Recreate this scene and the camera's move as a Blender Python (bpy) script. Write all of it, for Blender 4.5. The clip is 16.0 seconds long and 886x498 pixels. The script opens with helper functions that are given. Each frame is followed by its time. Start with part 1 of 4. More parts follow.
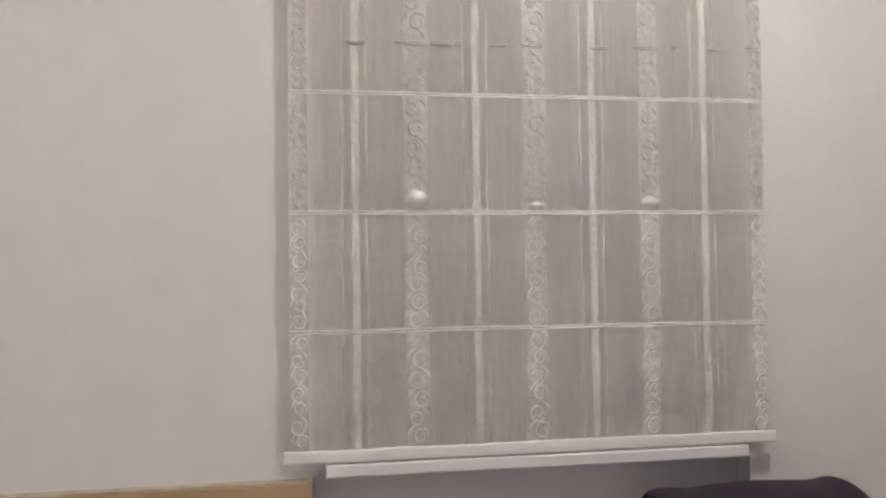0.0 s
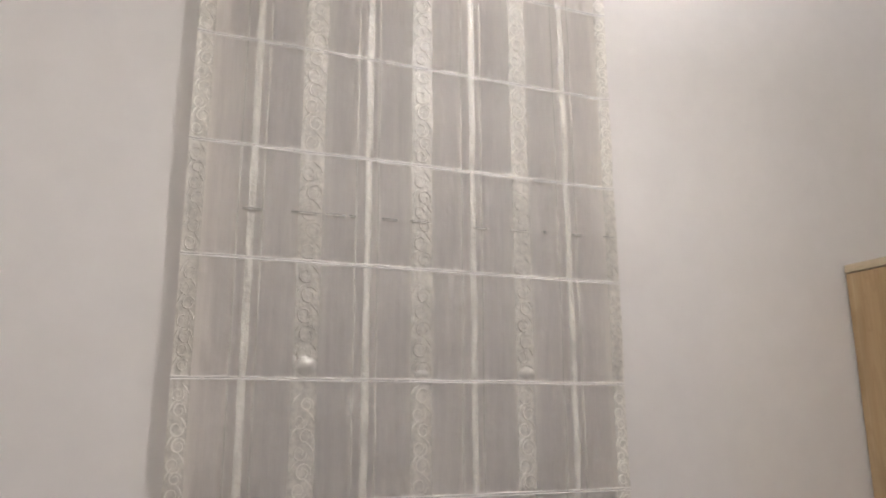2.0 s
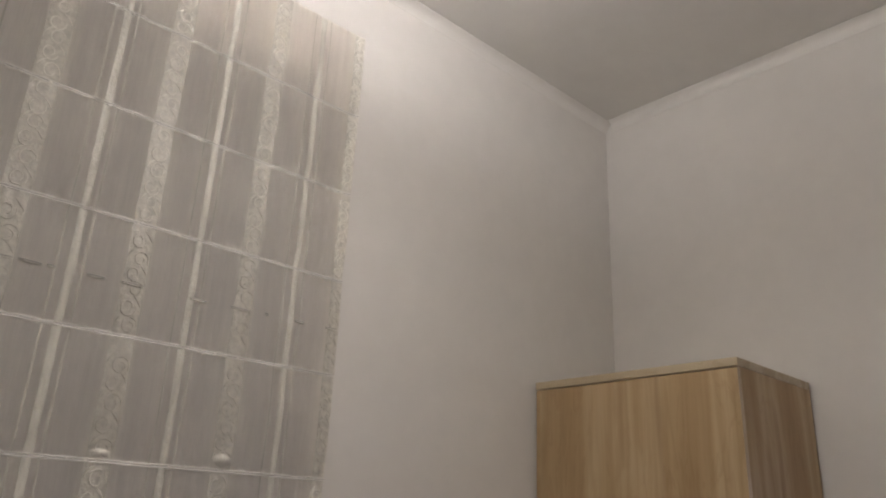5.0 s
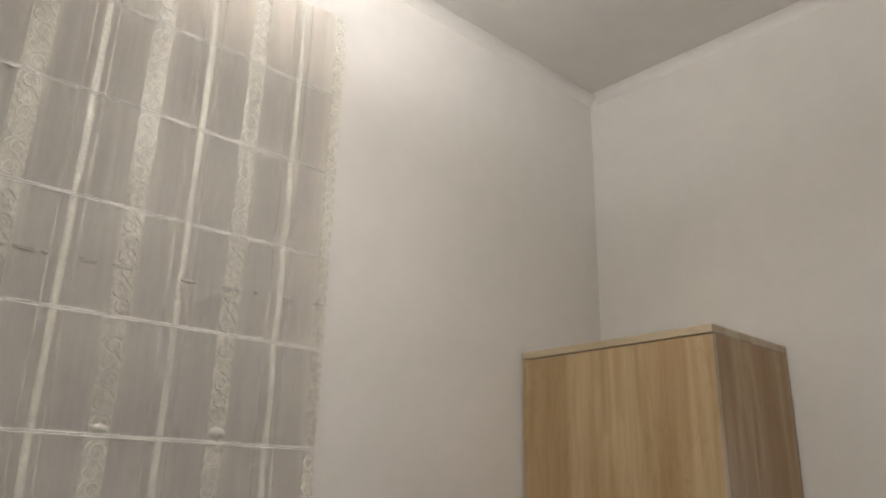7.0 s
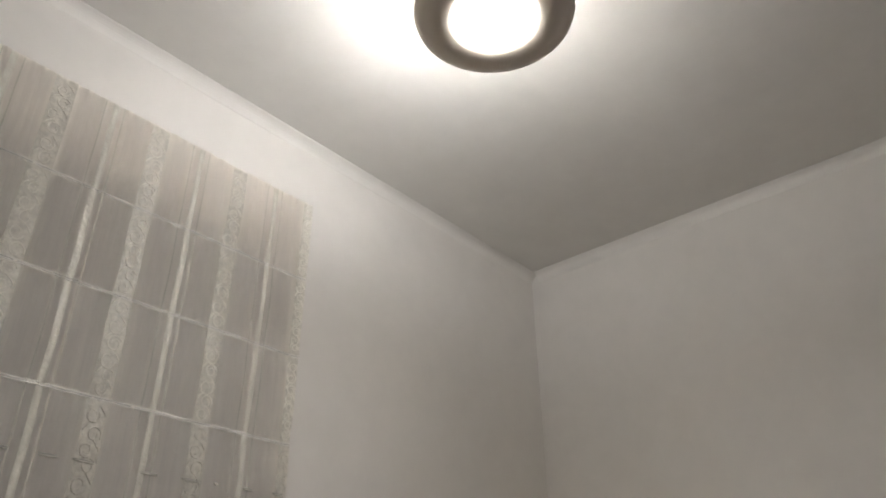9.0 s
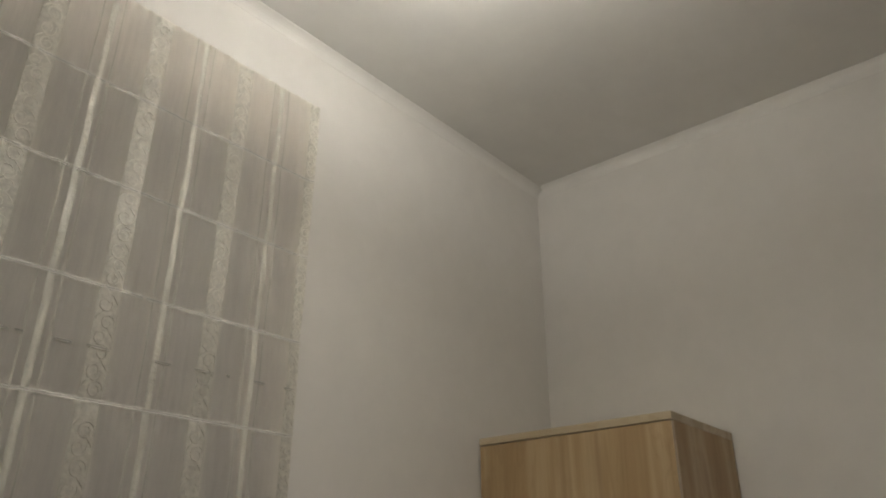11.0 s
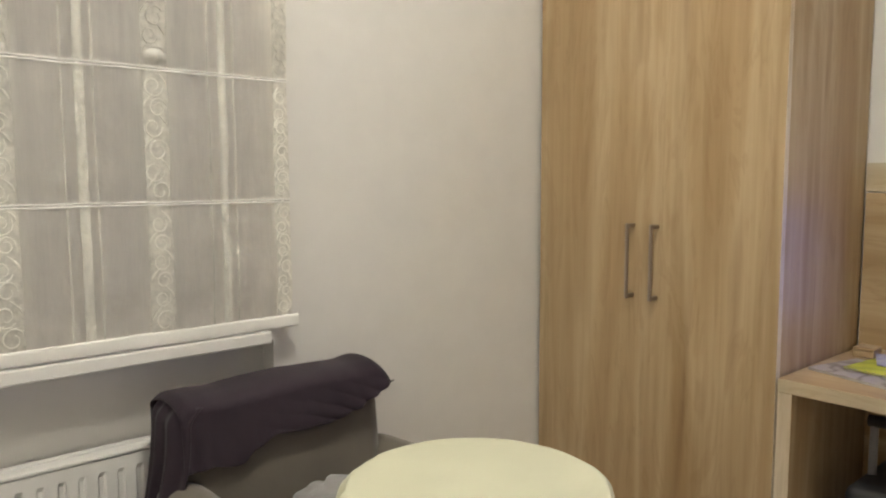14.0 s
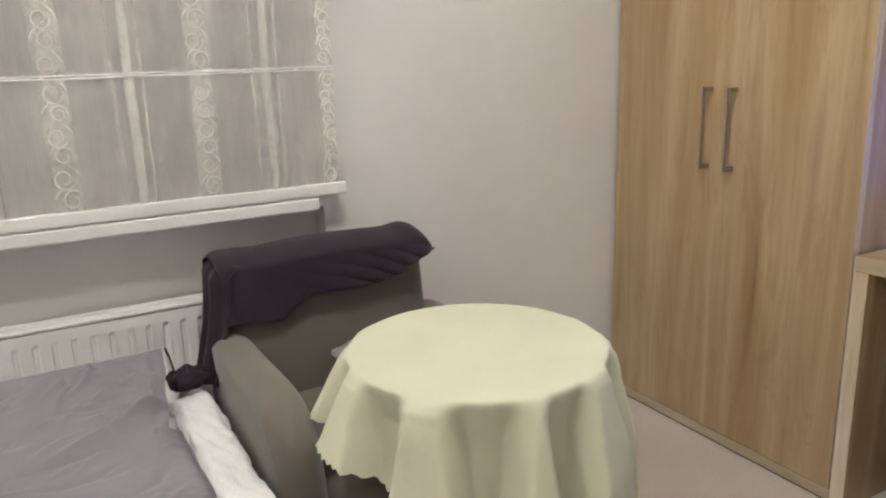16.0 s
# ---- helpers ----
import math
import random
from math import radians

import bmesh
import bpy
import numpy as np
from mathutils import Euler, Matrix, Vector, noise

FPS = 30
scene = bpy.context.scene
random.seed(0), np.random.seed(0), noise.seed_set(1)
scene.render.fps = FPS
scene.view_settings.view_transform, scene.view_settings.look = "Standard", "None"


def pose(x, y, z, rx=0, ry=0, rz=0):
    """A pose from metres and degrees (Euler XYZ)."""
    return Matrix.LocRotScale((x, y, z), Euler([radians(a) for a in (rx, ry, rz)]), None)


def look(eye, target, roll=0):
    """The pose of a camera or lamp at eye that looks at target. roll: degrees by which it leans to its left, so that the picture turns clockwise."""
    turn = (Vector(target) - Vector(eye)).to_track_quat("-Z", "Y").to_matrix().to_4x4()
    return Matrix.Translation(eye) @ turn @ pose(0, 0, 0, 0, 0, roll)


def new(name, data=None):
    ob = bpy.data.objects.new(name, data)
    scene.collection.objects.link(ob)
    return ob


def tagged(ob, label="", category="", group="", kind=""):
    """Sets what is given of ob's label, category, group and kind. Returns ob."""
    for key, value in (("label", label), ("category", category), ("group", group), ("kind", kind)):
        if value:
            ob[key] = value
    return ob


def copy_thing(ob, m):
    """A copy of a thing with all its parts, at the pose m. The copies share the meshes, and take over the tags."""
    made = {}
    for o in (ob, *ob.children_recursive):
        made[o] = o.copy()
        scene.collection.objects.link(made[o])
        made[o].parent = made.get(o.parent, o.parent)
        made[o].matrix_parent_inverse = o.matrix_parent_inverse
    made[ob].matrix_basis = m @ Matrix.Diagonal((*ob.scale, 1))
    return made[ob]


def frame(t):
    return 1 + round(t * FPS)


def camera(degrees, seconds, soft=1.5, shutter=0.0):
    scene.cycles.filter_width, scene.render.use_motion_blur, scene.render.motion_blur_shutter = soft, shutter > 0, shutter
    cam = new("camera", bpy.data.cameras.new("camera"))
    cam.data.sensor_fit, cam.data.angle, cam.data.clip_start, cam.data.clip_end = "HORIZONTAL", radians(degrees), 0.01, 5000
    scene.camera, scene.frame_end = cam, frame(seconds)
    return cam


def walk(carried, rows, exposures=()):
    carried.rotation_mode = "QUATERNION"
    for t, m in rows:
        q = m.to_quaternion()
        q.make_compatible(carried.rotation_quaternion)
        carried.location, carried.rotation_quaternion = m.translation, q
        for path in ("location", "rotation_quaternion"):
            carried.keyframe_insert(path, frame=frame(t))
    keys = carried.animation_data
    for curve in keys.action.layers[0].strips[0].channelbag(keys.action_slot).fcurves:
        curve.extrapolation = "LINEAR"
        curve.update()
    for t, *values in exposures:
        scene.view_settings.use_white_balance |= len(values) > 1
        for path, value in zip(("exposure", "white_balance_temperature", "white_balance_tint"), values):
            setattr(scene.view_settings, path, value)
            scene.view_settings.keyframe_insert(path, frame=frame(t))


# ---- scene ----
import collections

cam = camera(62.0, 16.0, 2.1)
PATH = [
    (0, (0.724, -2.025, 1.388), (1.01, -0.046, 1.439), -0.7),
    (0.5, (0.614, -2.009, 1.387), (1.237, -0.114, 1.541), -3.0),
    (1, (0.566, -2.025, 1.407), (1.312, -0.186, 1.654), 0.1),
    (1.5, (0.563, -2.049, 1.431), (1.286, -0.213, 1.757), 0.1),
    (2, (0.567, -2.052, 1.438), (1.266, -0.232, 1.882), -0.2),
    (2.5, (0.569, -2.056, 1.442), (1.296, -0.28, 2.008), 0.5),
    (3, (0.58, -2.054, 1.439), (1.352, -0.33, 2.094), 1.7),
    (3.5, (0.577, -2.039, 1.438), (1.454, -0.389, 2.15), 2.2),
    (4, (0.588, -2.038, 1.439), (1.592, -0.46, 2.146), 2.7),
    (4.5, (0.594, -2.056, 1.449), (1.747, -0.571, 2.132), 2.5),
    (5, (0.599, -2.055, 1.431), (1.853, -0.66, 2.124), 2.6),
    (5.2, (0.620, -2.060, 1.422), (1.900, -0.676, 2.095), 2.0),
    (7.3, (0.578, -2.160, 1.416), (1.848, -0.747, 2.038), 1.1),
    (7.5, (0.535, -2.144, 1.424), (1.843, -0.781, 2.079), -1.1),
    (7.6, (0.514, -2.139, 1.433), (1.839, -0.796, 2.096), -1.7),
    (8, (0.462, -2.152, 1.463), (1.802, -0.849, 2.174), -1.6),
    (8.5, (0.419, -2.143, 1.472), (1.744, -0.929, 2.35), -1.2),
    (8.7, (0.402, -2.137, 1.5), (1.721, -0.958, 2.433), -0.9),
    (9.75, (0.376, -2.100, 1.500), (1.725, -0.925, 2.610), 0.4),
    (10.8, (0.369, -2.068, 1.478), (1.740, -0.886, 2.330), 1.2),
    (11, (0.406, -2.036, 1.41), (1.783, -0.848, 2.243), 0.1),
    (11.5, (0.539, -2.03, 1.389), (1.904, -0.721, 2.04), 1.7),
    (12, (0.643, -2.042, 1.398), (1.921, -0.582, 1.882), -0.2),
    (12.5, (0.711, -2.045, 1.367), (1.933, -0.503, 1.728), -0.1),
    (13, (0.78, -1.984, 1.333), (2.004, -0.412, 1.507), -0.6),
    (13.2, (0.82, -1.939, 1.324), (2.044, -0.36, 1.415), -1.1),
    (13.5, (0.889, -1.861, 1.302), (2.136, -0.298, 1.254), -0.3),
    (14, (0.959, -1.821, 1.28), (2.264, -0.317, 1.087), -0.2),
    (14.5, (1.046, -1.926, 1.268), (2.203, -0.322, 0.975), 0.3),
    (15, (1.095, -2.005, 1.247), (2.076, -0.306, 0.859), -0.9),
    (15.5, (1.141, -2.029, 1.248), (2.061, -0.311, 0.798), -1.4),
    (16, (1.213, -1.982, 1.232), (2.145, -0.284, 0.735), -1.9),
]
EXPOSURES = [(0, 1.04, 6100, 17), (1.5, 1.05, 6150, 16), (3.5, 0.46, 6150, 16), (5, 0.23, 6470, 15), (7.5, 0.66, 6450, 11), (8, 0.66, 6400, 11), (8.7, 0.22, 6250, 11),
             (11, -0.07, 6700, 7), (11.5, -0.06, 7150, 5), (12, 0.53, 7230, 5), (12.5, 0.87, 7050, 5), (13, 1.0, 6880, 6), (14, 1.40, 6600, 6), (16, 1.47, 6150, 10)]
walk(cam, [(t, look(eye, aim, roll)) for t, eye, aim, roll in PATH], EXPOSURES)

# ---------- light ----------
world = bpy.data.worlds.new("night")
scene.world = world
world.use_nodes = True
world.node_tree.nodes["Background"].inputs[0].default_value = (0.010, 0.014, 0.030, 1)
world.node_tree.nodes["Background"].inputs[1].default_value = 0.3

LAMP = (1.678, -1.207)      # middle of the ceiling lamp
CEIL = 3.497
XE, XW, YS = 3.60, -1.70, -3.30   # east wall, west wall, south wall


# ---------- materials ----------
def mat(name, color, rough=0.6, metal=0.0, spec=0.5, sheen=0.0):
    m = bpy.data.materials.new(name)
    m.use_nodes = True
    b = m.node_tree.nodes["Principled BSDF"]
    b.inputs["Base Color"].default_value = (*color, 1)
    b.inputs["Roughness"].default_value = rough
    b.inputs["Metallic"].default_value = metal
    b.inputs["Specular IOR Level"].default_value = spec
    b.inputs["Sheen Weight"].default_value = sheen
    return m


def noise_node(m, scale, stretch=(1, 1, 1), detail=4.0, rough=0.55, distortion=0.0):
    nt = m.node_tree
    co = nt.nodes.new("ShaderNodeTexCoord")
    mp = nt.nodes.new("ShaderNodeMapping")
    mp.inputs["Scale"].default_value = stretch
    nz = nt.nodes.new("ShaderNodeTexNoise")
    nz.inputs["Scale"].default_value = scale
    nz.inputs["Detail"].default_value = detail
    nz.inputs["Roughness"].default_value = rough
    nz.inputs["Distortion"].default_value = distortion
    nt.links.new(co.outputs["Object"], mp.inputs["Vector"])
    nt.links.new(mp.outputs["Vector"], nz.inputs["Vector"])
    return nz.outputs["Fac"]


def ramp(m, fac, stops):
    r = m.node_tree.nodes.new("ShaderNodeValToRGB")
    while len(r.color_ramp.elements) < len(stops):
        r.color_ramp.elements.new(0.5)
    for e, (p, c) in zip(r.color_ramp.elements, stops):
        e.position, e.color = p, (*c, 1)
    m.node_tree.links.new(fac, r.inputs["Fac"])
    return r.outputs["Color"]


def mix(m, a, b, fac, mode="MULTIPLY"):
    n = m.node_tree.nodes.new("ShaderNodeMix")
    n.data_type, n.blend_type = "RGBA", mode
    n.inputs["Factor"].default_value = fac if isinstance(fac, float) else 1.0
    if not isinstance(fac, float):
        m.node_tree.links.new(fac, n.inputs["Factor"])
    m.node_tree.links.new(a, n.inputs["A"])
    m.node_tree.links.new(b, n.inputs["B"])
    return n.outputs["Result"]


def set_color(m, out):
    m.node_tree.links.new(out, m.node_tree.nodes["Principled BSDF"].inputs["Base Color"])


def bump(m, fac, strength, distance, previous=None):
    n = m.node_tree.nodes.new("ShaderNodeBump")
    n.inputs["Strength"].default_value = strength
    n.inputs["Distance"].default_value = distance
    m.node_tree.links.new(fac, n.inputs["Height"])
    if previous:
        m.node_tree.links.new(previous, n.inputs["Normal"])
    m.node_tree.links.new(n.outputs["Normal"], m.node_tree.nodes["Principled BSDF"].inputs["Normal"])
    return n.outputs["Normal"]


def shade(c, k):
    return tuple(min(1.0, v * k) for v in c)


def painted(name, color, rough=0.75, grain=260.0):
    m = mat(name, color, rough, spec=0.25)
    set_color(m, mix(m, ramp(m, noise_node(m, 1.1, detail=3), [(0.3, shade(color, 0.95)), (0.7, color)]),
                     ramp(m, noise_node(m, 9.0), [(0.25, (0.955, 0.955, 0.955)), (0.7, (1, 1, 1))]), 1.0))
    n = bump(m, noise_node(m, grain, detail=2), 0.10, 0.002)
    bump(m, noise_node(m, 14.0, detail=3), 0.08, 0.006, n)
    return m


def cloth(name, color, thread=900.0, sheen=0.3, vary=0.85, rough=0.85):
    m = mat(name, color, rough, spec=0.2, sheen=sheen)
    set_color(m, mix(m, ramp(m, noise_node(m, 5.0, detail=5), [(0.3, shade(color, vary)), (0.7, shade(color, 1.06))]),
                     ramp(m, noise_node(m, thread, (1, 1, 1), 2), [(0.3, (0.86, 0.86, 0.86)), (0.7, (1, 1, 1))]), 1.0))
    bump(m, noise_node(m, thread, detail=2), 0.25, 0.001)
    return m


def oak(name, along, color=(0.424, 0.304, 0.167)):
    """Oak-look laminate with its grain along one axis."""
    m = mat(name, color, 0.42, spec=0.4)
    st = [1.0, 1.0, 1.0]
    st[along] = 0.07
    fine = list(st)
    fine[along] = 0.012
    flame = list(st)
    flame[along] = 0.10
    band = ramp(m, noise_node(m, 6.0, st, 3.0, 0.5, 0.6),
                [(0.30, (color[0] * 0.82, color[1] * 0.75, color[2] * 0.66)), (0.42, shade(color, 0.96)), (0.50, (color[0] * 1.13, color[1] * 1.18, color[2] * 1.28)), (0.58, shade(color, 1.02)), (0.70, (color[0] * 0.86, color[1] * 0.80, color[2] * 0.74))])
    pores = ramp(m, noise_node(m, 120.0, fine, 3.0, 0.6), [(0.30, (0.94, 0.925, 0.905)), (0.60, (1, 1, 1))])
    knots = ramp(m, noise_node(m, 5.0, flame, 2.0, 0.5, 1.6), [(0.29, (0.60, 0.51, 0.43)), (0.36, (1, 1, 1))])
    wavy = list(st)
    wavy[along] = 0.16
    flow = ramp(m, noise_node(m, 9.0, wavy, 4.0, 0.55, 2.2), [(0.36, (0.90, 0.87, 0.83)), (0.43, (1, 1, 1)), (0.57, (1.02, 1.02, 1.02)), (0.61, (0.90, 0.87, 0.84)), (0.66, (1, 1, 1))])
    streak = list(st)
    streak[along] = 0.045
    lines = ramp(m, noise_node(m, 30.0, streak, 3.0, 0.65, 0.3), [(0.30, (0.92, 0.90, 0.87)), (0.47, (0.995, 0.99, 0.985)), (0.60, (1.03, 1.03, 1.035)), (0.74, (0.96, 0.95, 0.935))])
    set_color(m, mix(m, mix(m, mix(m, mix(m, band, lines, 1.0), flow, 0.8), pores, 1.0), knots, 0.55))
    bump(m, noise_node(m, 150.0, fine, 3.0), 0.10, 0.0006)
    return m


WALL = painted("wall_paint", (0.76, 0.735, 0.705))
CEILING = painted("ceiling_paint", (0.80, 0.785, 0.755), 0.85)
COVE = painted("cove_paint", (0.80, 0.78, 0.75), 0.7)
WHITE = painted("white_lacquer", (0.80, 0.78, 0.75), 0.35, 120.0)
PLASTIC = mat("window_plastic", (0.82, 0.82, 0.80), 0.3)
OAK_Z, OAK_Y, OAK_X = oak("oak_upright", 2), oak("oak_level", 1), oak("oak_deep", 0)
OAK_EDGE = oak("oak_edge", 1, (0.485, 0.405, 0.280))
OAK_EDGE_Z = oak("oak_edge_upright", 2, (0.60, 0.505, 0.375))
DARK_GAP = mat("gap_shade", (0.035, 0.025, 0.02), 0.9)
STEEL = mat("brushed_steel", (0.40, 0.335, 0.285), 0.33, 1.0)
bump(STEEL, noise_node(STEEL, 300.0, (1, 1, 0.03), 2), 0.15, 0.0005)
NICKEL = mat("lamp_ring_metal", (0.60, 0.55, 0.48), 0.45, 0.25)
bump(NICKEL, noise_node(NICKEL, 60.0, detail=3), 0.05, 0.001)
FLOOR = mat("floor_vinyl", (0.50, 0.435, 0.385), 0.45, spec=0.4)
set_color(FLOOR, mix(FLOOR, ramp(FLOOR, noise_node(FLOOR, 2.0), [(0.3, (0.46, 0.40, 0.355)), (0.7, (0.53, 0.465, 0.41))]),
                     ramp(FLOOR, noise_node(FLOOR, 120.0), [(0.3, (0.9, 0.9, 0.9)), (0.7, (1, 1, 1))]), 1.0))
bump(FLOOR, noise_node(FLOOR, 90.0), 0.08, 0.001)
UPHOLSTERY = cloth("taupe_upholstery", (0.158, 0.135, 0.107), 700.0, 0.35)
GARMENT = cloth("dark_jersey", (0.031, 0.021, 0.029), 1100.0, 0.08)
TABLE_LINEN = cloth("pale_lime_linen", (0.635, 0.625, 0.465), 1200.0, 0.1, 0.97, 0.7)
DUVET = cloth("grey_cotton", (0.250, 0.232, 0.258), 1300.0, 0.15, 0.92)
SHEET = cloth("white_cotton", (0.86, 0.85, 0.82), 1300.0, 0.1, 0.95)
TERRY = cloth("white_terry", (0.84, 0.83, 0.80), 420.0, 0.25, 0.93)
bump(TERRY, noise_node(TERRY, 160.0, detail=4), 0.6, 0.004)
KNIT = cloth("grey_knit", (0.27, 0.255, 0.25), 500.0, 0.3)
BLACK = mat("black_plastic", (0.02, 0.02, 0.022), 0.5)

def across(m, stops):
    """Colour by the place across the repeat of the blind's weave: 0 in a lace band, 1 in a satin stripe."""
    nt = m.node_tree
    co = nt.nodes.new("ShaderNodeTexCoord")
    xyz = nt.nodes.new("ShaderNodeSeparateXYZ")
    nt.links.new(co.outputs["Object"], xyz.inputs["Vector"])
    sub = nt.nodes.new("ShaderNodeMath")
    sub.operation = "SUBTRACT"
    sub.inputs[1].default_value = 0.9410
    nt.links.new(xyz.outputs["X"], sub.inputs[0])
    pp_ = nt.nodes.new("ShaderNodeMath")
    pp_.operation = "PINGPONG"
    pp_.inputs[1].default_value = 0.1663
    nt.links.new(sub.outputs[0], pp_.inputs[0])
    sc = nt.nodes.new("ShaderNodeMath")
    sc.operation = "MULTIPLY"
    sc.inputs[1].default_value = 1 / 0.1663
    nt.links.new(pp_.outputs[0], sc.inputs[0])
    return ramp(m, sc.outputs[0], stops)


# sheer weave of the blind: upright threads, open beside the satin stripes, denser round the lace
VOILE = mat("blind_voile", (0.79, 0.75, 0.70), 0.62, spec=0.3)
weave = across(VOILE, [(0.0, (0.955, 0.918, 0.855)), (0.22, (0.945, 0.908, 0.845)), (0.40, (0.915, 0.873, 0.818)), (0.66, (0.91, 0.868, 0.813)),
                       (0.74, (0.925, 0.883, 0.826)), (0.775, (0.885, 0.843, 0.788)), (0.86, (0.88, 0.838, 0.783)), (1.0, (0.89, 0.848, 0.793))])
threads = mix(VOILE, ramp(VOILE, noise_node(VOILE, 34.0, (1, 1, 0.03), 5, 0.65), [(0.28, (0.955, 0.955, 0.955)), (0.52, (1, 1, 1)), (0.76, (1.05, 1.05, 1.045))]),
              ramp(VOILE, noise_node(VOILE, 420.0, (1, 1, 0.02), 2), [(0.3, (0.94, 0.94, 0.94)), (0.7, (1.02, 1.02, 1.02))]), 1.0)
cloudy = ramp(VOILE, noise_node(VOILE, 7.0, (1, 1, 0.6), 4), [(0.3, (0.965, 0.962, 0.968)), (0.7, (1.03, 1.03, 1.02))])
tint = mix(VOILE, mix(VOILE, weave, threads, 1.0), cloudy, 1.0)
set_color(VOILE, tint)
n = bump(VOILE, noise_node(VOILE, 420.0, (1, 1, 0.02), 2), 0.12, 0.0008)
bump(VOILE, noise_node(VOILE, 26.0, (1, 1, 0.7), 5, 0.6), 0.58, 0.004, n)
# the thin weave lets more than half of the light through
def make_sheer(m, color_out, share):
    vt = m.node_tree
    through_weave = vt.nodes.new("ShaderNodeBsdfTranslucent")
    vt.links.new(color_out, through_weave.inputs["Color"])
    sheer = vt.nodes.new("ShaderNodeMixShader")
    sheer.inputs[0].default_value = share
    vt.links.new(vt.nodes["Principled BSDF"].outputs[0], sheer.inputs[1])
    vt.links.new(through_weave.outputs[0], sheer.inputs[2])
    vt.links.new(sheer.outputs[0], vt.nodes["Material Output"].inputs["Surface"])


make_sheer(VOILE, tint, 0.56)
SATIN = mat("blind_satin", (0.66, 0.64, 0.57), 0.40, spec=0.55, sheen=0.2)
set_color(SATIN, ramp(SATIN, noise_node(SATIN, 60.0, (1, 1, 0.25), 4), [(0.3, (0.55, 0.53, 0.475)), (0.7, (0.73, 0.71, 0.64))]))
bump(SATIN, noise_node(SATIN, 75.0, detail=4), 0.5, 0.003)
CORD = mat("blind_cord", (0.64, 0.615, 0.55), 0.6, spec=0.3)
LACE = mat("blind_lace_thread", (0.90, 0.875, 0.80), 0.36, spec=0.8, sheen=0.2)
LACE_GROUND = mat("blind_lace_ground", (0.52, 0.495, 0.44), 0.40, spec=0.7, sheen=0.2)
tint = ramp(LACE_GROUND, noise_node(LACE_GROUND, 55.0, detail=4), [(0.35, (0.60, 0.575, 0.52)), (0.65, (0.78, 0.75, 0.68))])
set_color(LACE_GROUND, tint)
make_sheer(LACE_GROUND, tint, 0.26)
bump(LACE_GROUND, noise_node(LACE_GROUND, 60.0, detail=4), 0.8, 0.004)
# dark colour for the shade in pocket gaps and creases
PINCH_SHADE = mat("blind_pinch_shade", (0.33, 0.306, 0.28), 0.6)
HEM = mat("blind_hem_satin", (0.82, 0.80, 0.755), 0.4, spec=0.4)
bump(HEM, noise_node(HEM, 22.0, (1, 1, 0.4), 4), 0.35, 0.004)

SCREEN = mat("screen_lit", (0.02, 0.02, 0.03), 0.2)
sb = SCREEN.node_tree.nodes["Principled BSDF"]
sb.inputs["Emission Color"].default_value = (0.22, 0.28, 1.0, 1)
sb.inputs["Emission Strength"].default_value = 1.0
GLASS = mat("window_glass", (1, 1, 1), 0.0)
GLASS.node_tree.nodes["Principled BSDF"].inputs["Transmission Weight"].default_value = 1.0
GLOW = mat("lamp_glass_lit", (0.9, 0.88, 0.84), 0.4)
gb = GLOW.node_tree.nodes["Principled BSDF"]
gb.inputs["Emission Color"].default_value = (1.0, 0.955, 0.87, 1)
gb.inputs["Emission Strength"].default_value = 88.0
BULB = mat("lamp_bulb_lit", (0.9, 0.88, 0.84), 0.4)
gb = BULB.node_tree.nodes["Principled BSDF"]
gb.inputs["Emission Color"].default_value = (1.0, 0.955, 0.88, 1)
gb.inputs["Emission Strength"].default_value = 130.0
# emission of the unseen tube added to brighten the window wall
LINEAR = mat("lamp_linear_tube_lit", (0.9, 0.88, 0.84), 0.4)
gb = LINEAR.node_tree.nodes["Principled BSDF"]
gb.inputs["Emission Color"].default_value = (1.0, 0.965, 0.91, 1)
gb.inputs["Emission Strength"].default_value = 375.0
# emission of the added fill lamp that stays out of view
GLOW_FILL = GLOW.copy()
GLOW_FILL.name = "fill_lamp_glass_lit"
GLOW_FILL.node_tree.nodes["Principled BSDF"].inputs["Emission Strength"].default_value = 66.0
PUFF = mat("blind_puffed_satin", (0.66, 0.64, 0.585), 0.32, spec=0.5)
bump(PUFF, noise_node(PUFF, 50.0, detail=3), 0.4, 0.003)


# ---------- mesh helpers ----------
def smooth(me):
    for p in me.polygons:
        p.use_smooth = True
    return me


def obj(name, bm, material, smooth_it=False):
    me = bpy.data.meshes.new(name)
    bmesh.ops.recalc_face_normals(bm, faces=bm.faces)
    bm.to_mesh(me)
    bm.free()
    me.materials.append(material)
    if smooth_it:
        smooth(me)
    return new(name, me)


def part(name, bm, material, parent, label="", smooth_it=False):
    ob = obj(name, bm, material, smooth_it)
    ob.parent = parent
    return tagged(ob, label)


def empty(name, at=(0, 0, 0)):
    ob = new(name)
    ob.matrix_world = Matrix.Translation(at)
    ob.empty_display_size = 0.05
    return ob


def add_box(bm, a, b, bev=0.0, seg=2):
    r = bmesh.ops.create_cube(bm, size=1.0)
    vs = r["verts"]
    for v in vs:
        v.co = Vector([a[i] + (v.co[i] + 0.5) * (b[i] - a[i]) for i in range(3)])
    if bev:
        es = list({e for v in vs for e in v.link_edges})
        bmesh.ops.bevel(bm, geom=es, offset=bev, segments=seg, profile=0.5, affect="EDGES")


def box(a, b, bev=0.0, seg=2):
    bm = bmesh.new()
    add_box(bm, [min(p) for p in zip(a, b)], [max(p) for p in zip(a, b)], bev, seg)
    return bm


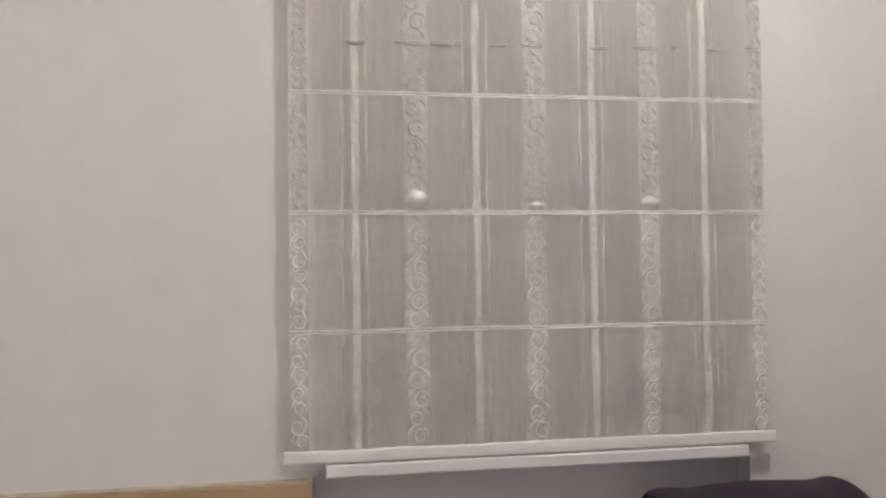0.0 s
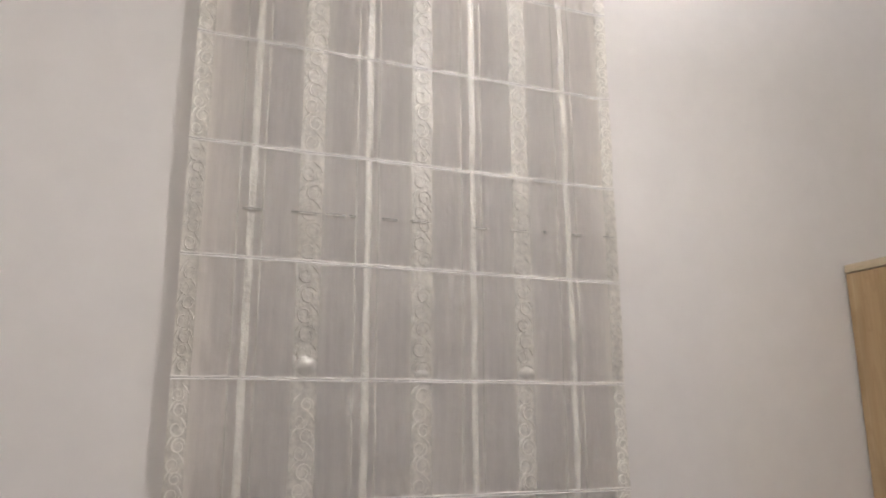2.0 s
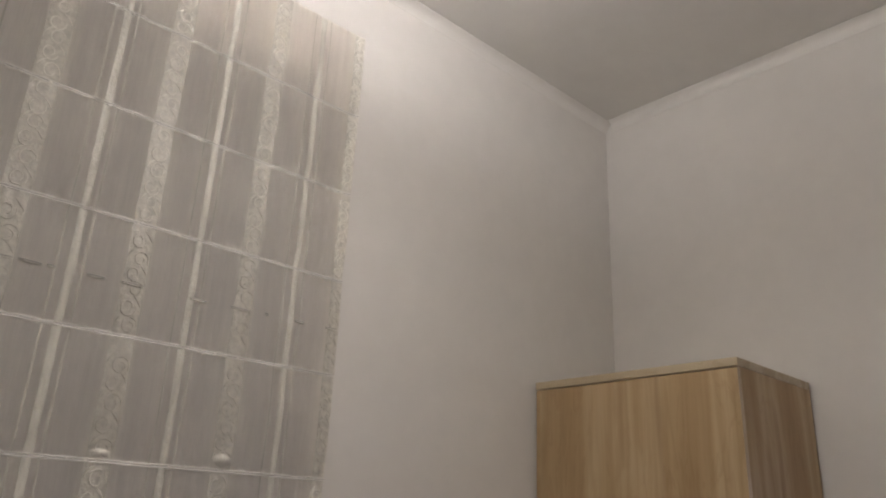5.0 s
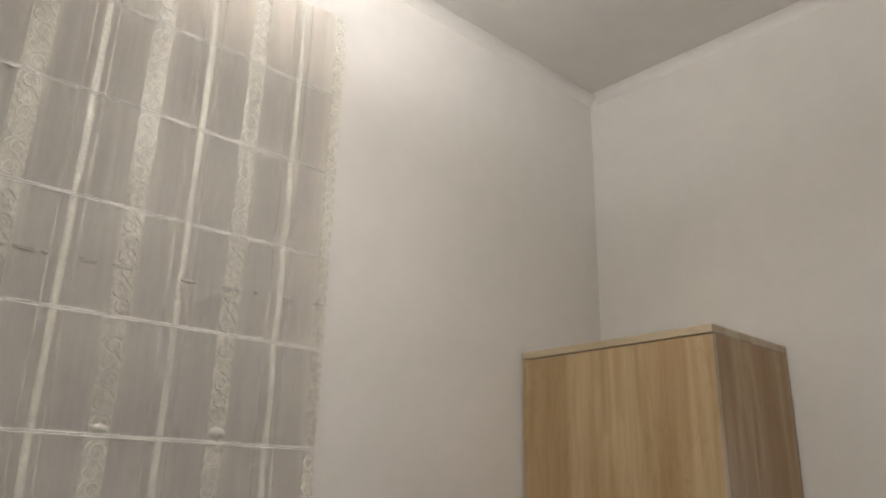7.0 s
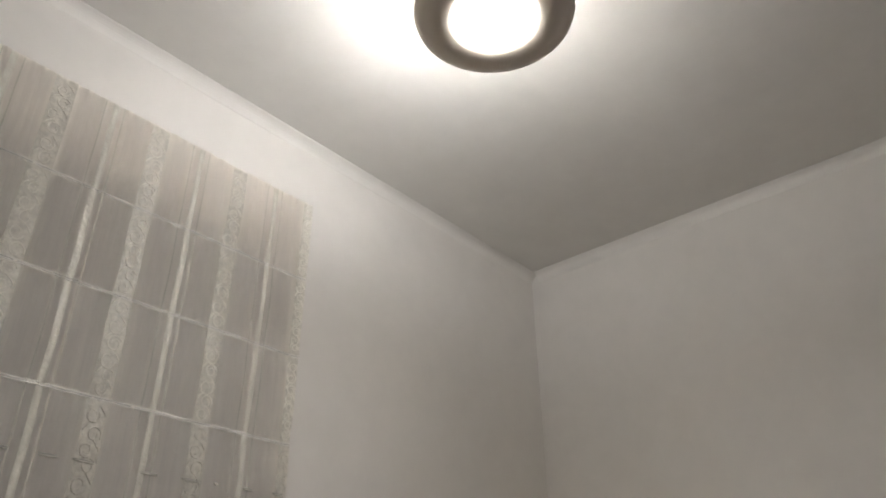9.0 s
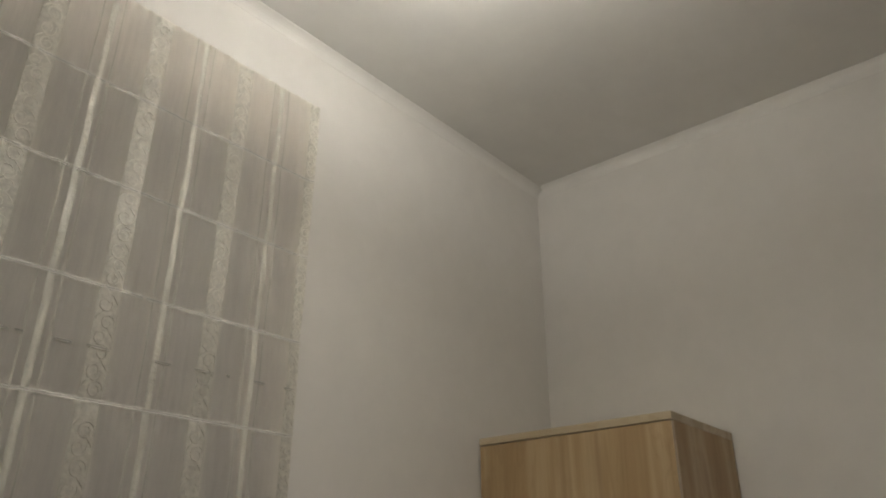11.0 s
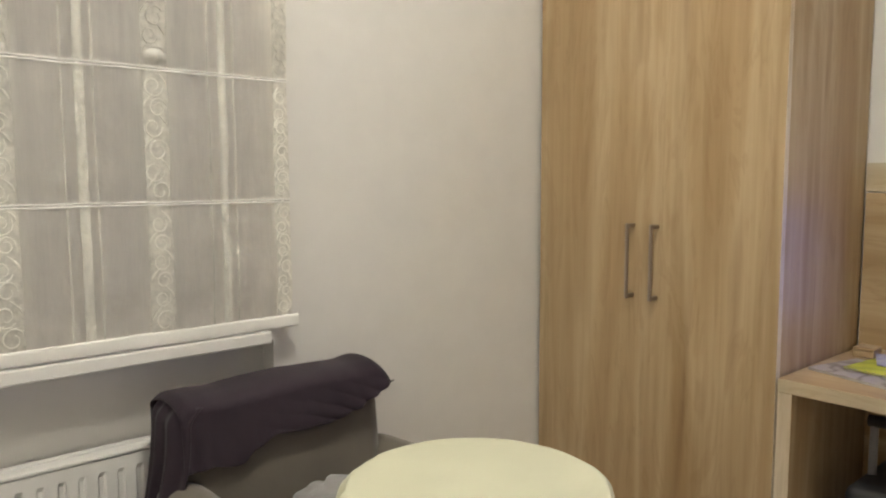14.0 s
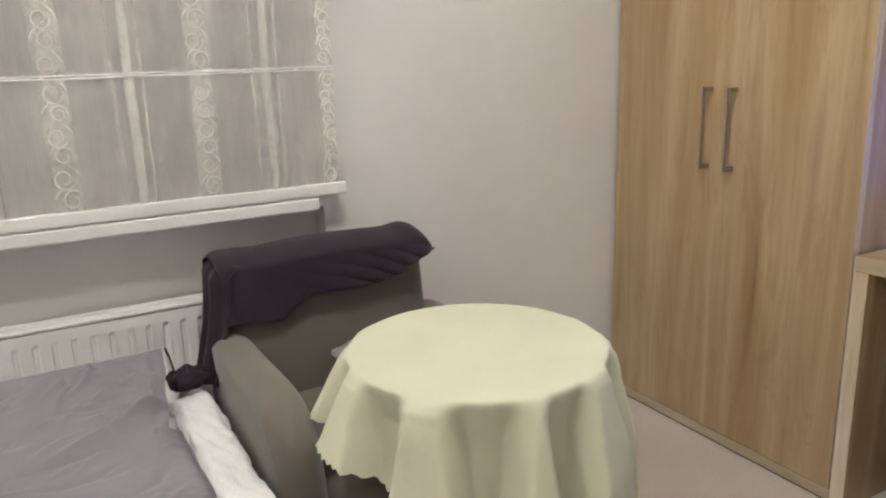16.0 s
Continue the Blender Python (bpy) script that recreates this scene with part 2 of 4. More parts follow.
def local(bm, at):
    """Shift world coordinates into those of a parent standing at that place."""
    bmesh.ops.translate(bm, vec=[-c for c in at], verts=bm.verts)
    return bm


def lathe(profile, n=64, centre=(0, 0), closed=False):
    bm = bmesh.new()
    rings = [[bm.verts.new((centre[0] + r * math.cos(2 * math.pi * k / n), centre[1] + r * math.sin(2 * math.pi * k / n), z)) for k in range(n)] for r, z in profile]
    pairs = list(zip(rings, rings[1:])) + ([(rings[-1], rings[0])] if closed else [])
    for p, q in pairs:
        for k in range(n):
            bm.faces.new((p[k], p[(k + 1) % n], q[(k + 1) % n], q[k]))
    if not closed:
        for ring in (rings[0], rings[-1]):
            if (ring[0].co - ring[n // 2].co).length > 1e-3:
                bm.faces.new(ring)
    return bm


def add_tube(bm, pts, r, n=8):
    """A round bar along points."""
    pts = [Vector(p) for p in pts]
    rings = []
    for i, p in enumerate(pts):
        d = (pts[min(i + 1, len(pts) - 1)] - pts[max(i - 1, 0)]).normalized()
        u = d.cross(Vector((0.31, 0.93, 0.17))).normalized()
        w = d.cross(u)
        rr = r[i] if isinstance(r, (list, tuple)) else r
        rings.append([bm.verts.new(p + rr * (u * math.cos(2 * math.pi * k / n) + w * math.sin(2 * math.pi * k / n))) for k in range(n)])
    for a, b in zip(rings, rings[1:]):
        for k in range(n):
            bm.faces.new((a[k], a[(k + 1) % n], b[(k + 1) % n], b[k]))
    bm.faces.new(rings[0])
    bm.faces.new(rings[-1])


def tube(pts, r, n=8):
    bm = bmesh.new()
    add_tube(bm, pts, r, n)
    return bm


def sheet(f, nu, nv, thick=0.0, wrap=False):
    """A grid surface f(u, v), u and v from 0 to 1, made solid by pushing a copy along its normals."""
    bm = bmesh.new()
    g = [[bm.verts.new(f(i / nu, j / nv)) for j in range(nv + 1)] for i in range(nu if wrap else nu + 1)]
    m = len(g)
    for i in range(nu):
        for j in range(nv):
            bm.faces.new((g[i][j], g[(i + 1) % m][j], g[(i + 1) % m][j + 1], g[i][j + 1]))
    if thick:
        bm.normal_update()
        bmesh.ops.solidify(bm, geom=bm.faces[:], thickness=thick)
    return bm


def prism(outline, a, b, axis, bev=0.0, seg=3):
    """An outline in the two other axes, drawn out along one axis from a to b."""
    bm = bmesh.new()
    def place(p, c):
        q = list(p)
        q.insert(axis, c)
        return q
    lo = [bm.verts.new(place(p, a)) for p in outline]
    hi = [bm.verts.new(place(p, b)) for p in outline]
    bm.faces.new(lo)
    bm.faces.new(hi[::-1])
    k = len(outline)
    for i in range(k):
        bm.faces.new((lo[i], lo[(i + 1) % k], hi[(i + 1) % k], hi[i]))
    bmesh.ops.recalc_face_normals(bm, faces=bm.faces)
    if bev:
        caps = [e for e in bm.edges if abs(e.verts[0].co[axis] - e.verts[1].co[axis]) < 1e-6]
        bmesh.ops.bevel(bm, geom=caps, offset=bev, segments=seg, profile=0.5, affect="EDGES")
    return bm


def curve_at(points, x):
    """Smooth interpolation through (x, value) points."""
    if x <= points[0][0]:
        return points[0][1]
    for (x0, a), (x1, b) in zip(points, points[1:]):
        if x <= x1:
            s = (x - x0) / (x1 - x0)
            return a + (b - a) * (s * s * (3 - 2 * s))
    return points[-1][1]


def fbm(x, y, z=0.0, octaves=4):
    return noise.fractal((x, y, z), 0.9, 2.1, octaves)


# ---------- room shell ----------
NX0, NX1 = 0.66, 1.917       # radiator niche
WX0, WX1 = 0.69, 1.888       # window opening
SILL = 0.865
WTOP = 2.90
bm = bmesh.new()
for a, b in (((XW - 0.2, 0, 0), (NX0, 0.42, CEIL)), ((NX1, 0, 0), (XE + 0.2, 0.42, CEIL)), ((NX0, 0.060, 0), (NX1, 0.42, 0.838)),
             ((NX0, 0, WTOP), (NX1, 0.42, CEIL)), ((NX0, 0, 0.838), (WX0, 0.42, WTOP)), ((WX1, 0, 0.838), (NX1, 0.42, WTOP))):
    add_box(bm, a, b)
tagged(obj("wall_north", bm, WALL), "white painted plaster wall with a window and radiator niche", "wall", kind="structure")
tagged(obj("wall_east", box((XE, YS - 0.2, 0), (XE + 0.2, 0, CEIL)), WALL), "white painted plaster wall behind the wardrobe", "wall", kind="structure")
tagged(obj("wall_west", box((XW - 0.2, YS - 0.2, 0), (XW, 0, CEIL)), WALL), "plain white painted plaster wall", "wall", kind="structure")
tagged(obj("wall_south", box((XW, YS - 0.2, 0), (XE, YS, CEIL)), WALL), "plain white painted plaster wall", "wall", kind="structure")
tagged(obj("floor", box((XW - 0.2, YS - 0.2, -0.12), (XE + 0.2, 0.42, 0)), FLOOR), "pale beige smooth vinyl floor", "floor", kind="structure")
tagged(obj("ceiling", box((XW - 0.2, YS - 0.2, CEIL), (XE + 0.2, 0.42, CEIL + 0.2)), CEILING), "white painted ceiling", "ceiling", kind="structure")


def cove(name, p, q, inward):
    """A small cove moulding along a wall's top edge, from p to q."""
    prof = [(0.0, 0.0), (0.0, -0.052), (0.0015, -0.050), (0.006, -0.038), (0.010, -0.030), (0.016, -0.021), (0.023, -0.014), (0.031, -0.008), (0.038, -0.004), (0.040, -0.002), (0.040, 0.0)]
    b = bmesh.new()
    ends = [[b.verts.new((c[0] + inward[0] * d, c[1] + inward[1] * d, CEIL - 0.002 + h)) for d, h in prof] for c in (p, q)]
    k = len(prof)
    for i in range(k):
        b.faces.new((ends[0][i], ends[0][(i + 1) % k], ends[1][(i + 1) % k], ends[1][i]))
    for e in ends:
        b.faces.new(e)
    tagged(obj(name, b, COVE), "white cove moulding along the ceiling", "moulding", kind="structure")


E_ = 0.001
cove("trim_north", (XW, -E_), (XE, -E_), (0, -1))
cove("trim_east", (XE - E_, -0.0465), (XE - E_, YS + 0.0465), (-1, 0))
cove("trim_west", (XW + E_, -0.0465), (XW + E_, YS + 0.0465), (1, 0))
cove("trim_south", (XW, YS + E_), (XE, YS + E_), (0, 1))

# ---------- window behind the blind ----------
win = empty("window_1", (0.5 * (WX0 + WX1), 0.24, SILL))
tagged(win, "white plastic casement window dark with night outside", "window", kind="structure")
at = (0.5 * (WX0 + WX1), 0.24, SILL)
mid = 0.5 * (WX0 + WX1)
for a, b in (((WX0, 0.21, SILL), (WX0 + 0.06, 0.28, WTOP)), ((WX1 - 0.06, 0.21, SILL), (WX1, 0.28, WTOP)),
             ((WX0 + 0.06, 0.21, SILL), (WX1 - 0.06, 0.28, SILL + 0.06)), ((WX0 + 0.06, 0.21, WTOP - 0.06), (WX1 - 0.06, 0.28, WTOP)),
             ((mid - 0.05, 0.205, SILL + 0.06), (mid + 0.05, 0.28, WTOP - 0.06))):
    part("window_frame", local(box(a, b, 0.006), at), PLASTIC, win)
for x0, x1 in ((WX0 + 0.06, mid - 0.05), (mid + 0.05, WX1 - 0.06)):
    g = part("pane", local(box((x0, 0.242, SILL + 0.06), (x1, 0.248, WTOP - 0.06)), at), GLASS, win)
    g.visible_shadow = False
tagged(obj("window_sill", box((WX0 + 0.001, -0.052, 0.8385), (WX1 - 0.001, 0.205, 0.8725), 0.004), WHITE), "white lacquered window sill board", "sill", kind="structure")

# ---------- roman blind ----------
BX0, BX1, BZ0, BZ1 = 0.600, 1.955, 0.905, 3.172
RODS = (1.220, 1.538, 1.862, 2.184, 2.507, 2.826)
LACES = ((0.600, 0.648), (0.905, 0.974), (1.241, 1.306), (1.576, 1.636), (1.914, 1.955))
THIN = (0.776, 1.107, 1.439, 1.773)
LEVELS = (BZ0,) + RODS + (BZ1,)


def blind_y(x, z):
    """Depth of the fabric: each field bellies a little and puckers at its rods."""
    for lo, hi in zip(LEVELS, LEVELS[1:]):
        if z <= hi + 1e-6:
            break
    s = min(1.0, max(0.0, (z - lo) / (hi - lo)))
    belly = math.sin(math.pi * s)
    low = max(0.0, 1 - (z - BZ0) / 1.0)
    pucker = 0.0060 * (abs(2 * s - 1) ** 4) * fbm(x * 38, lo * 9.7, 2.0, 3)
    soft = 0.0075 * belly * fbm(x * 5.5, z * 2.4, 5.0, 3) * (0.6 + 0.9 * low)
    soft += 0.0032 * low * min(1.0, 3 * belly) * fbm(x * 17, z * 15, 9.0, 3)
    threads = 0.0012 * noise.noise((x * 95, z * 1.2, lo * 3))
    pad = 0.008 * math.exp(-((x - 0.942) / 0.028) ** 2 - ((z - 1.575) / 0.026) ** 2) + 0.006 * math.exp(-((x - 1.612) / 0.028) ** 2 - ((z - 1.572) / 0.022) ** 2)
    curl = 0.010 * max(0.0, (x - 1.90) / 0.055) ** 2 * (0.5 + 0.5 * noise.noise((3.0, z * 3.0, 0))) + 0.008 * max(0.0, (0.65 - x) / 0.05) ** 2 * (0.5 + 0.5 * noise.noise((8.0, z * 3.0, 0)))
    return -0.034 - 0.004 * belly + pucker + soft + threads - pad - curl


def strip(x0, x1, z0, z1, off, nx, nz, wob=0.0):
    def f(u, v):
        z = z0 + (z1 - z0) * v
        x = x0 + (x1 - x0) * u + wob * noise.noise((x0 * 20, z * 7, 1.0))
        return (x, blind_y(x, z) - off, z)
    return sheet(f, nx, nz)


def scrolls(x0, x1, z0, z1, seed):
    """Lace scrollwork: open curls and leaf sprigs of raised thread, one above the other."""
    rng = random.Random(seed)
    b = bmesh.new()
    cx, w = 0.5 * (x0 + x1), (x1 - x0)

    def run(pts, r):
        out = []
        for x, zz in pts:
            x = min(x1 - 0.003, max(x0 + 0.003, x))
            zz = min(z1 - 0.004, max(z0 + 0.004, zz))
            out.append((x, blind_y(x, zz) - 0.0016, zz))
        add_tube(b, out, r, 5)

    z, side = z0 + 0.024, rng.choice((-1, 1))
    while z < z1 - 0.022:
        r0 = min(0.40 * w, 0.0235) * rng.uniform(0.78, 1.08)
        turns = rng.uniform(1.05, 1.40)
        px = cx + side * w * rng.uniform(0.02, 0.14)
        a0 = rng.uniform(-0.6, 0.6)
        th = rng.uniform(0.0016, 0.0025)
        run([(px + r0 * (1 - 0.62 * (k / 15) ** 1.3) * math.cos(side * (a0 + turns * 2 * math.pi * k / 15)),
              z + 1.12 * r0 * (1 - 0.62 * (k / 15) ** 1.3) * math.sin(side * (a0 + turns * 2 * math.pi * k / 15))) for k in range(16)],
            [th * (0.55 + 0.45 * math.sin(math.pi * min(1.0, (k + 1) / 13))) for k in range(16)])
        zz = z + r0 * 0.7
        run([(cx - side * w * (0.44 - 0.36 * s_ ** 1.6), zz - 0.012 + 0.030 * s_) for s_ in [k / 5 for k in range(6)]],
            [0.0008, 0.0018, 0.0026, 0.0024, 0.0015, 0.0007])
        z += r0 * rng.uniform(2.1, 2.5)
        side = -side
    return b


blind = empty("roman_blind", (0, 0, 0))
tagged(blind, "sheer striped roman blind with lace bands lowered over the window", "blind")
for k, (z0, z1) in enumerate(zip(LEVELS, LEVELS[1:])):
    part("fabric_field", sheet(lambda u, v: (BX0 + (BX1 - BX0) * u, blind_y(BX0 + (BX1 - BX0) * u, z0 + (z1 - z0) * v), z0 + (z1 - z0) * v), 190, 36), VOILE, blind, "", True)
    for x0, x1 in LACES:
        lb = part("lace_band", strip(x0, x1, z0 + 0.004, z1 - 0.004, 0.0012, 10, 26), LACE_GROUND, blind, "cream lace band", True)
        part("scrollwork", scrolls(x0, x1, z0 + 0.006, z1 - 0.006, int(x0 * 1000) + k), LACE if k not in (2, 3) else LACE_GROUND, lb, "raised scroll embroidery")
    for x in THIN:
        part("satin_stripe", strip(x - 0.0105, x + 0.0105, z0 + 0.004, z1 - 0.004, 0.0016, 4, 24, 0.001), SATIN, blind, "narrow satin stripe", True)
        for dx, w in ((-0.036, 0.0020), (0.030, 0.0024)):
            part("cord_line", strip(x + dx - w, x + dx + w, z0 + 0.004, z1 - 0.004, 0.0010, 2, 20, 0.0012), CORD, blind, "", True)
for z in RODS:
    def pocket(u, v, z0, z1, lift):
        x = BX0 - 0.001 + (BX1 - BX0 + 0.002) * u
        zz = z + z0 + (z1 - z0) * v + 0.0014 * noise.noise((x * 6, z * 7, 3)) + 0.0006 * noise.noise((x * 40, z * 7, 8))
        base = min(blind_y(x, z - 0.006), blind_y(x, z - 0.0001), blind_y(x, z + 0.0001), blind_y(x, z + 0.006))
        return (x, base - lift * (0.6 + math.sin(math.pi * v)), zz)
    # this dark strip paints the shaded groove between the two pockets
    part("rod_gap", sheet(lambda u, v: pocket(u, v, -0.0014, 0.0014, 0.0005), 90, 3, 0.0004), PINCH_SHADE, blind, "thin dark strip for the shade between the pockets", True)
    for z0, z1 in ((0.0010, 0.0060), (-0.0062, -0.0010)):
        part("rod_pocket", sheet(lambda u, v: pocket(u, v, z0, z1, 0.0011), 90, 5), HEM, blind, "satin rod pocket", True)


def hem_f(u, v):
    x = 0.585 + (1.969 - 0.585) * u
    a = 2 * math.pi * v
    return (x, -0.046 + 0.005 * math.copysign(abs(math.cos(a)) ** 0.5, math.cos(a)) + 0.002 * fbm(x * 9, 1, 0, 3), 0.8935 + 0.0170 * math.copysign(abs(math.sin(a)) ** 0.45, math.sin(a)) * (1.0 + 0.06 * noise.noise((x * 14, 0, 0))) + 0.0018 * noise.noise((x * 5, 2, 0)))


b = sheet(hem_f, 120, 24)
bmesh.ops.remove_doubles(b, verts=b.verts, dist=1e-5)
part("hem", b, HEM, blind, "white satin hem with its weight bar", True)
for cx, cz, rx, rz, d in ((0.940, 1.574, 0.031, 0.026, 0.006), (1.608, 1.566, 0.027, 0.018, 0.005), (1.274, 1.558, 0.026, 0.011, 0.004)):
    def puff(u, v):
        a = 2 * math.pi * u
        k = 1 + 0.18 * noise.noise((math.cos(a) * 1.5 + cx * 9, math.sin(a) * 1.5, 4))
        x, zz = cx + rx * v * k * math.cos(a), cz + rz * v * k * math.sin(a)
        return (x, blind_y(x, zz) - 0.0016 - d * (1 - v * v) ** 1.3 * (1 + 0.25 * noise.noise((x * 30, zz * 30, 0))), zz)
    b = sheet(puff, 28, 8, 0.0, True)
    bmesh.ops.remove_doubles(b, verts=b.verts, dist=1e-5)
    part("satin_patch", b, PUFF, blind, "puffed satin patch", True)
# crease marks where the cloth once was folded: dark shade tubes, satin highlight tubes
rng = random.Random(5)
for x0, x1 in ((0.752, 0.806), (0.884, 0.972), (0.982, 1.040), (1.050, 1.072), (1.148, 1.198), (1.236, 1.304), (1.436, 1.492), (1.566, 1.634), (1.68, 1.695), (1.785, 1.826), (1.905, 1.945)):
    zc = 2.000 + 0.012 * (x0 - 0.75) + rng.uniform(-0.002, 0.002)
    pts = [(x0 + (x1 - x0) * i / 8, blind_y(x0 + (x1 - x0) * i / 8, zc) - 0.001, zc + 0.0003 * math.sin(i)) for i in range(9)]
    part("crease", tube(pts, [0.0008, 0.0016, 0.0021, 0.0024, 0.0026, 0.0024, 0.0021, 0.0016, 0.0008], 6), PINCH_SHADE, blind, "shade of a pinched crease as a dark thread", True)
    part("crease", tube([(x, y - 0.0012, z - 0.0042) for x, y, z in pts], [0.0008, 0.0018, 0.0024, 0.0028, 0.0030, 0.0028, 0.0024, 0.0018, 0.0008], 6), SATIN, blind, "", True)
part("headrail", box((BX0 + 0.004, -0.024, 3.150), (BX1 - 0.006, -0.001, 3.171), 0.003), WHITE, blind, "slim white headrail")
part("end_cap", box((BX1 - 0.006, -0.030, 3.151), (BX1 + 0.003, -0.001, 3.171), 0.002), KNIT, blind, "grey end cap")

# ---------- radiator in the niche ----------
RAD = (0.749, 1.826)
rad = empty("radiator", (1.29, 0.05, 0.0))
tagged(rad, "white ribbed steel panel radiator in the niche below the window", "radiator")
ra = (1.29, 0.05, 0.0)
PITCH, FRONT, RTOP, RBOT = 0.0436, -0.019, 0.625, 0.125


def panel(front):
    """A pressed steel panel whose face is a row of upright channels, with its rim turned back."""
    b = bmesh.new()
    n = int((RAD[1] - RAD[0] - 0.03) / PITCH)
    xs = []
    x = RAD[0] + 0.03
    for i in range(n):
        xs += [(x, 0), (x + 0.010, 0), (x + 0.014, 1), (x + 0.024, 1), (x + 0.028, 0)]
        x += PITCH
    xs = [(RAD[0], -2), (RAD[0], 0)] + xs + [(RAD[1], 0), (RAD[1], -2)]
    zs = [(RBOT, -2), (RBOT, 0), (RBOT + 0.03, 0), (RBOT + 0.042, 1), (RTOP - 0.048, 1), (RTOP - 0.036, 0), (RTOP - 0.008, 0), (RTOP - 0.003, -2)]
    def depth(dx, dz):
        if dx < 0 or dz < 0:
            return 0.012
        return 0.0055 * dx * dz
    g = [[b.verts.new((px, front + depth(dx, dz), pz)) for pz, dz in zs] for px, dx in xs]
    for i in range(len(g) - 1):
        for j in range(len(zs) - 1):
            b.faces.new((g[i][j], g[i + 1][j], g[i + 1][j + 1], g[i][j + 1]))
    return b


part("front_panel", local(panel(FRONT), ra), WHITE, rad)
part("back_panel", local(box((RAD[0], 0.033, RBOT), (RAD[1], 0.042, RTOP - 0.006), 0.003), ra), WHITE, rad)
for x0, x1 in ((RAD[0] - 0.004, RAD[0]), (RAD[1], RAD[1] + 0.004)):
    part("side_cover", local(box((x0, FRONT - 0.001, RBOT + 0.03), (x1, 0.044, RTOP + 0.005), 0.0015), ra), WHITE, rad)
part("top_rim", local(box((RAD[0], FRONT - 0.003, RTOP - 0.004), (RAD[1], FRONT + 0.014, RTOP + 0.005), 0.003), ra), WHITE, rad)
part("top_cover", local(box((RAD[0], FRONT + 0.019, RTOP - 0.003), (RAD[1], 0.025, RTOP + 0.002), 0.002), ra), WHITE, rad)
part("top_rim", local(box((RAD[0], 0.029, RTOP - 0.004), (RAD[1], 0.045, RTOP + 0.006), 0.003), ra), WHITE, rad)
for x in (0.95, 1.63):
    part("bracket", local(box((x, 0.0425, 0.16), (x + 0.03, 0.0595, 0.56)), ra), WHITE, rad)
for x in (RAD[1] - 0.06, RAD[1] - 0.11):
    part("pipe", local(tube([(x, 0.013, 0.0), (x, 0.013, RBOT)], 0.009, 10), ra), WHITE, rad, "", True)

# ---------- oak panel on the wall beside the niche ----------
hb = empty("wall_panel", (-0.2, -0.02, 0.25))
tagged(hb, "low oak-look panel fixed to the wall behind the bed", "panel")
part("board", local(box((XW + 0.004, -0.028, 0.25), (0.655, -0.001, 0.820), 0.001), (-0.2, -0.02, 0.25)), OAK_X, hb)
part("edge_band", local(box((XW + 0.004, -0.0285, 0.8205), (0.655, -0.001, 0.8285), 0.001), (-0.2, -0.02, 0.25)), OAK_EDGE, hb)

# ---------- wardrobe ----------
wx, wy0, wy1, wh = 3.0, -0.012, -0.900, 2.0
wa = (3.29, -0.4585, 0)
wd = empty("wardrobe", wa)
tagged(wd, "tall oak-look two-door wardrobe with bar handles in the corner", "wardrobe")
P = lambda n, bmx, m, par=None, lab="", sm=False: part(n, local(bmx, wa), m, par or wd, lab, sm)
P("side_panel", box((wx + 0.021, wy1, 0.004), (3.585, wy1 + 0.018, wh - 0.031), 0.0008), OAK_Z)
P("side_panel", box((wx + 0.021, wy0 - 0.018, 0.004), (3.585, wy0, wh - 0.031), 0.0008), OAK_Z)
P("edge_band", box((wx + 0.0195, wy1 - 0.0004, 0.035), (wx + 0.0208, wy1 + 0.018, wh - 0.031)), OAK_EDGE_Z, None, "pale edge strip")
P("top_board", box((wx, wy1 - 0.001, wh - 0.030), (3.585, wy0 + 0.001, wh), 0.0015), OAK_EDGE, None, "pale oak-look top board")
P("back_panel", box((3.577, wy1 + 0.018, 0.04), (3.584, wy0 - 0.018, wh - 0.032)), OAK_Z)
P("bottom_board", box((wx + 0.022, wy1 + 0.0185, 0.045), (3.576, wy0 - 0.0185, 0.063)), OAK_Y)
P("plinth", box((wx + 0.004, wy1, 0.006), (wx + 0.020, wy0, 0.040), 0.0008), OAK_EDGE, None, "pale plinth strip")
# near-black strip paints the shade in the gap below the plinth
P("floor_gap", box((wx + 0.008, wy1 + 0.004, 0.0), (wx + 0.018, wy0 - 0.004, 0.0058)), DARK_GAP)
ymid = 0.5 * (wy0 + wy1)
for y0, y1, hy in ((wy0 - 0.002, ymid + 0.0005, -0.4170), (ymid - 0.0005, wy1 + 0.002, -0.5060)):
    d = P("door", box((wx + 0.001, y0, 0.043), (wx + 0.019, y1, wh - 0.0350), 0.001), OAK_Z)
    P("edge_band", box((wx + 0.0012, y1 - 0.0012, 0.044), (wx + 0.0188, y1 - 0.0001, wh - 0.0360)), OAK_EDGE_Z if y1 < -0.8 else OAK_Z, d, "pale edge strip" if y1 < -0.8 else "")
    P("handle", box((2.9590, hy - 0.0052, 0.887), (2.9695, hy + 0.0052, 1.131), 0.003, 3), STEEL, d, "brushed steel bar handle")
    for z0 in (0.889, 1.117):
        P("handle_post", box((2.9696, hy - 0.0055, z0), (wx + 0.0012, hy + 0.0055, z0 + 0.012), 0.001), STEEL, d)

# ---------- desk beside the wardrobe ----------
dy0, dy1 = -0.909, -2.35
da = (3.26, -1.63, 0)
desk = empty("desk", da)
tagged(desk, "oak-look desk with thick side panels against the wall", "desk")
D = lambda n, bmx, m, lab="": part(n, local(bmx, da), m, desk, lab)
D("desktop", box((2.992, dy1, 0.679), (3.575, dy0, 0.717), 0.0012), OAK_Y)
D("front_edge", box((2.9905, dy1, 0.6795), (2.9918, dy0, 0.7165)), OAK_EDGE, "pale edge strip")
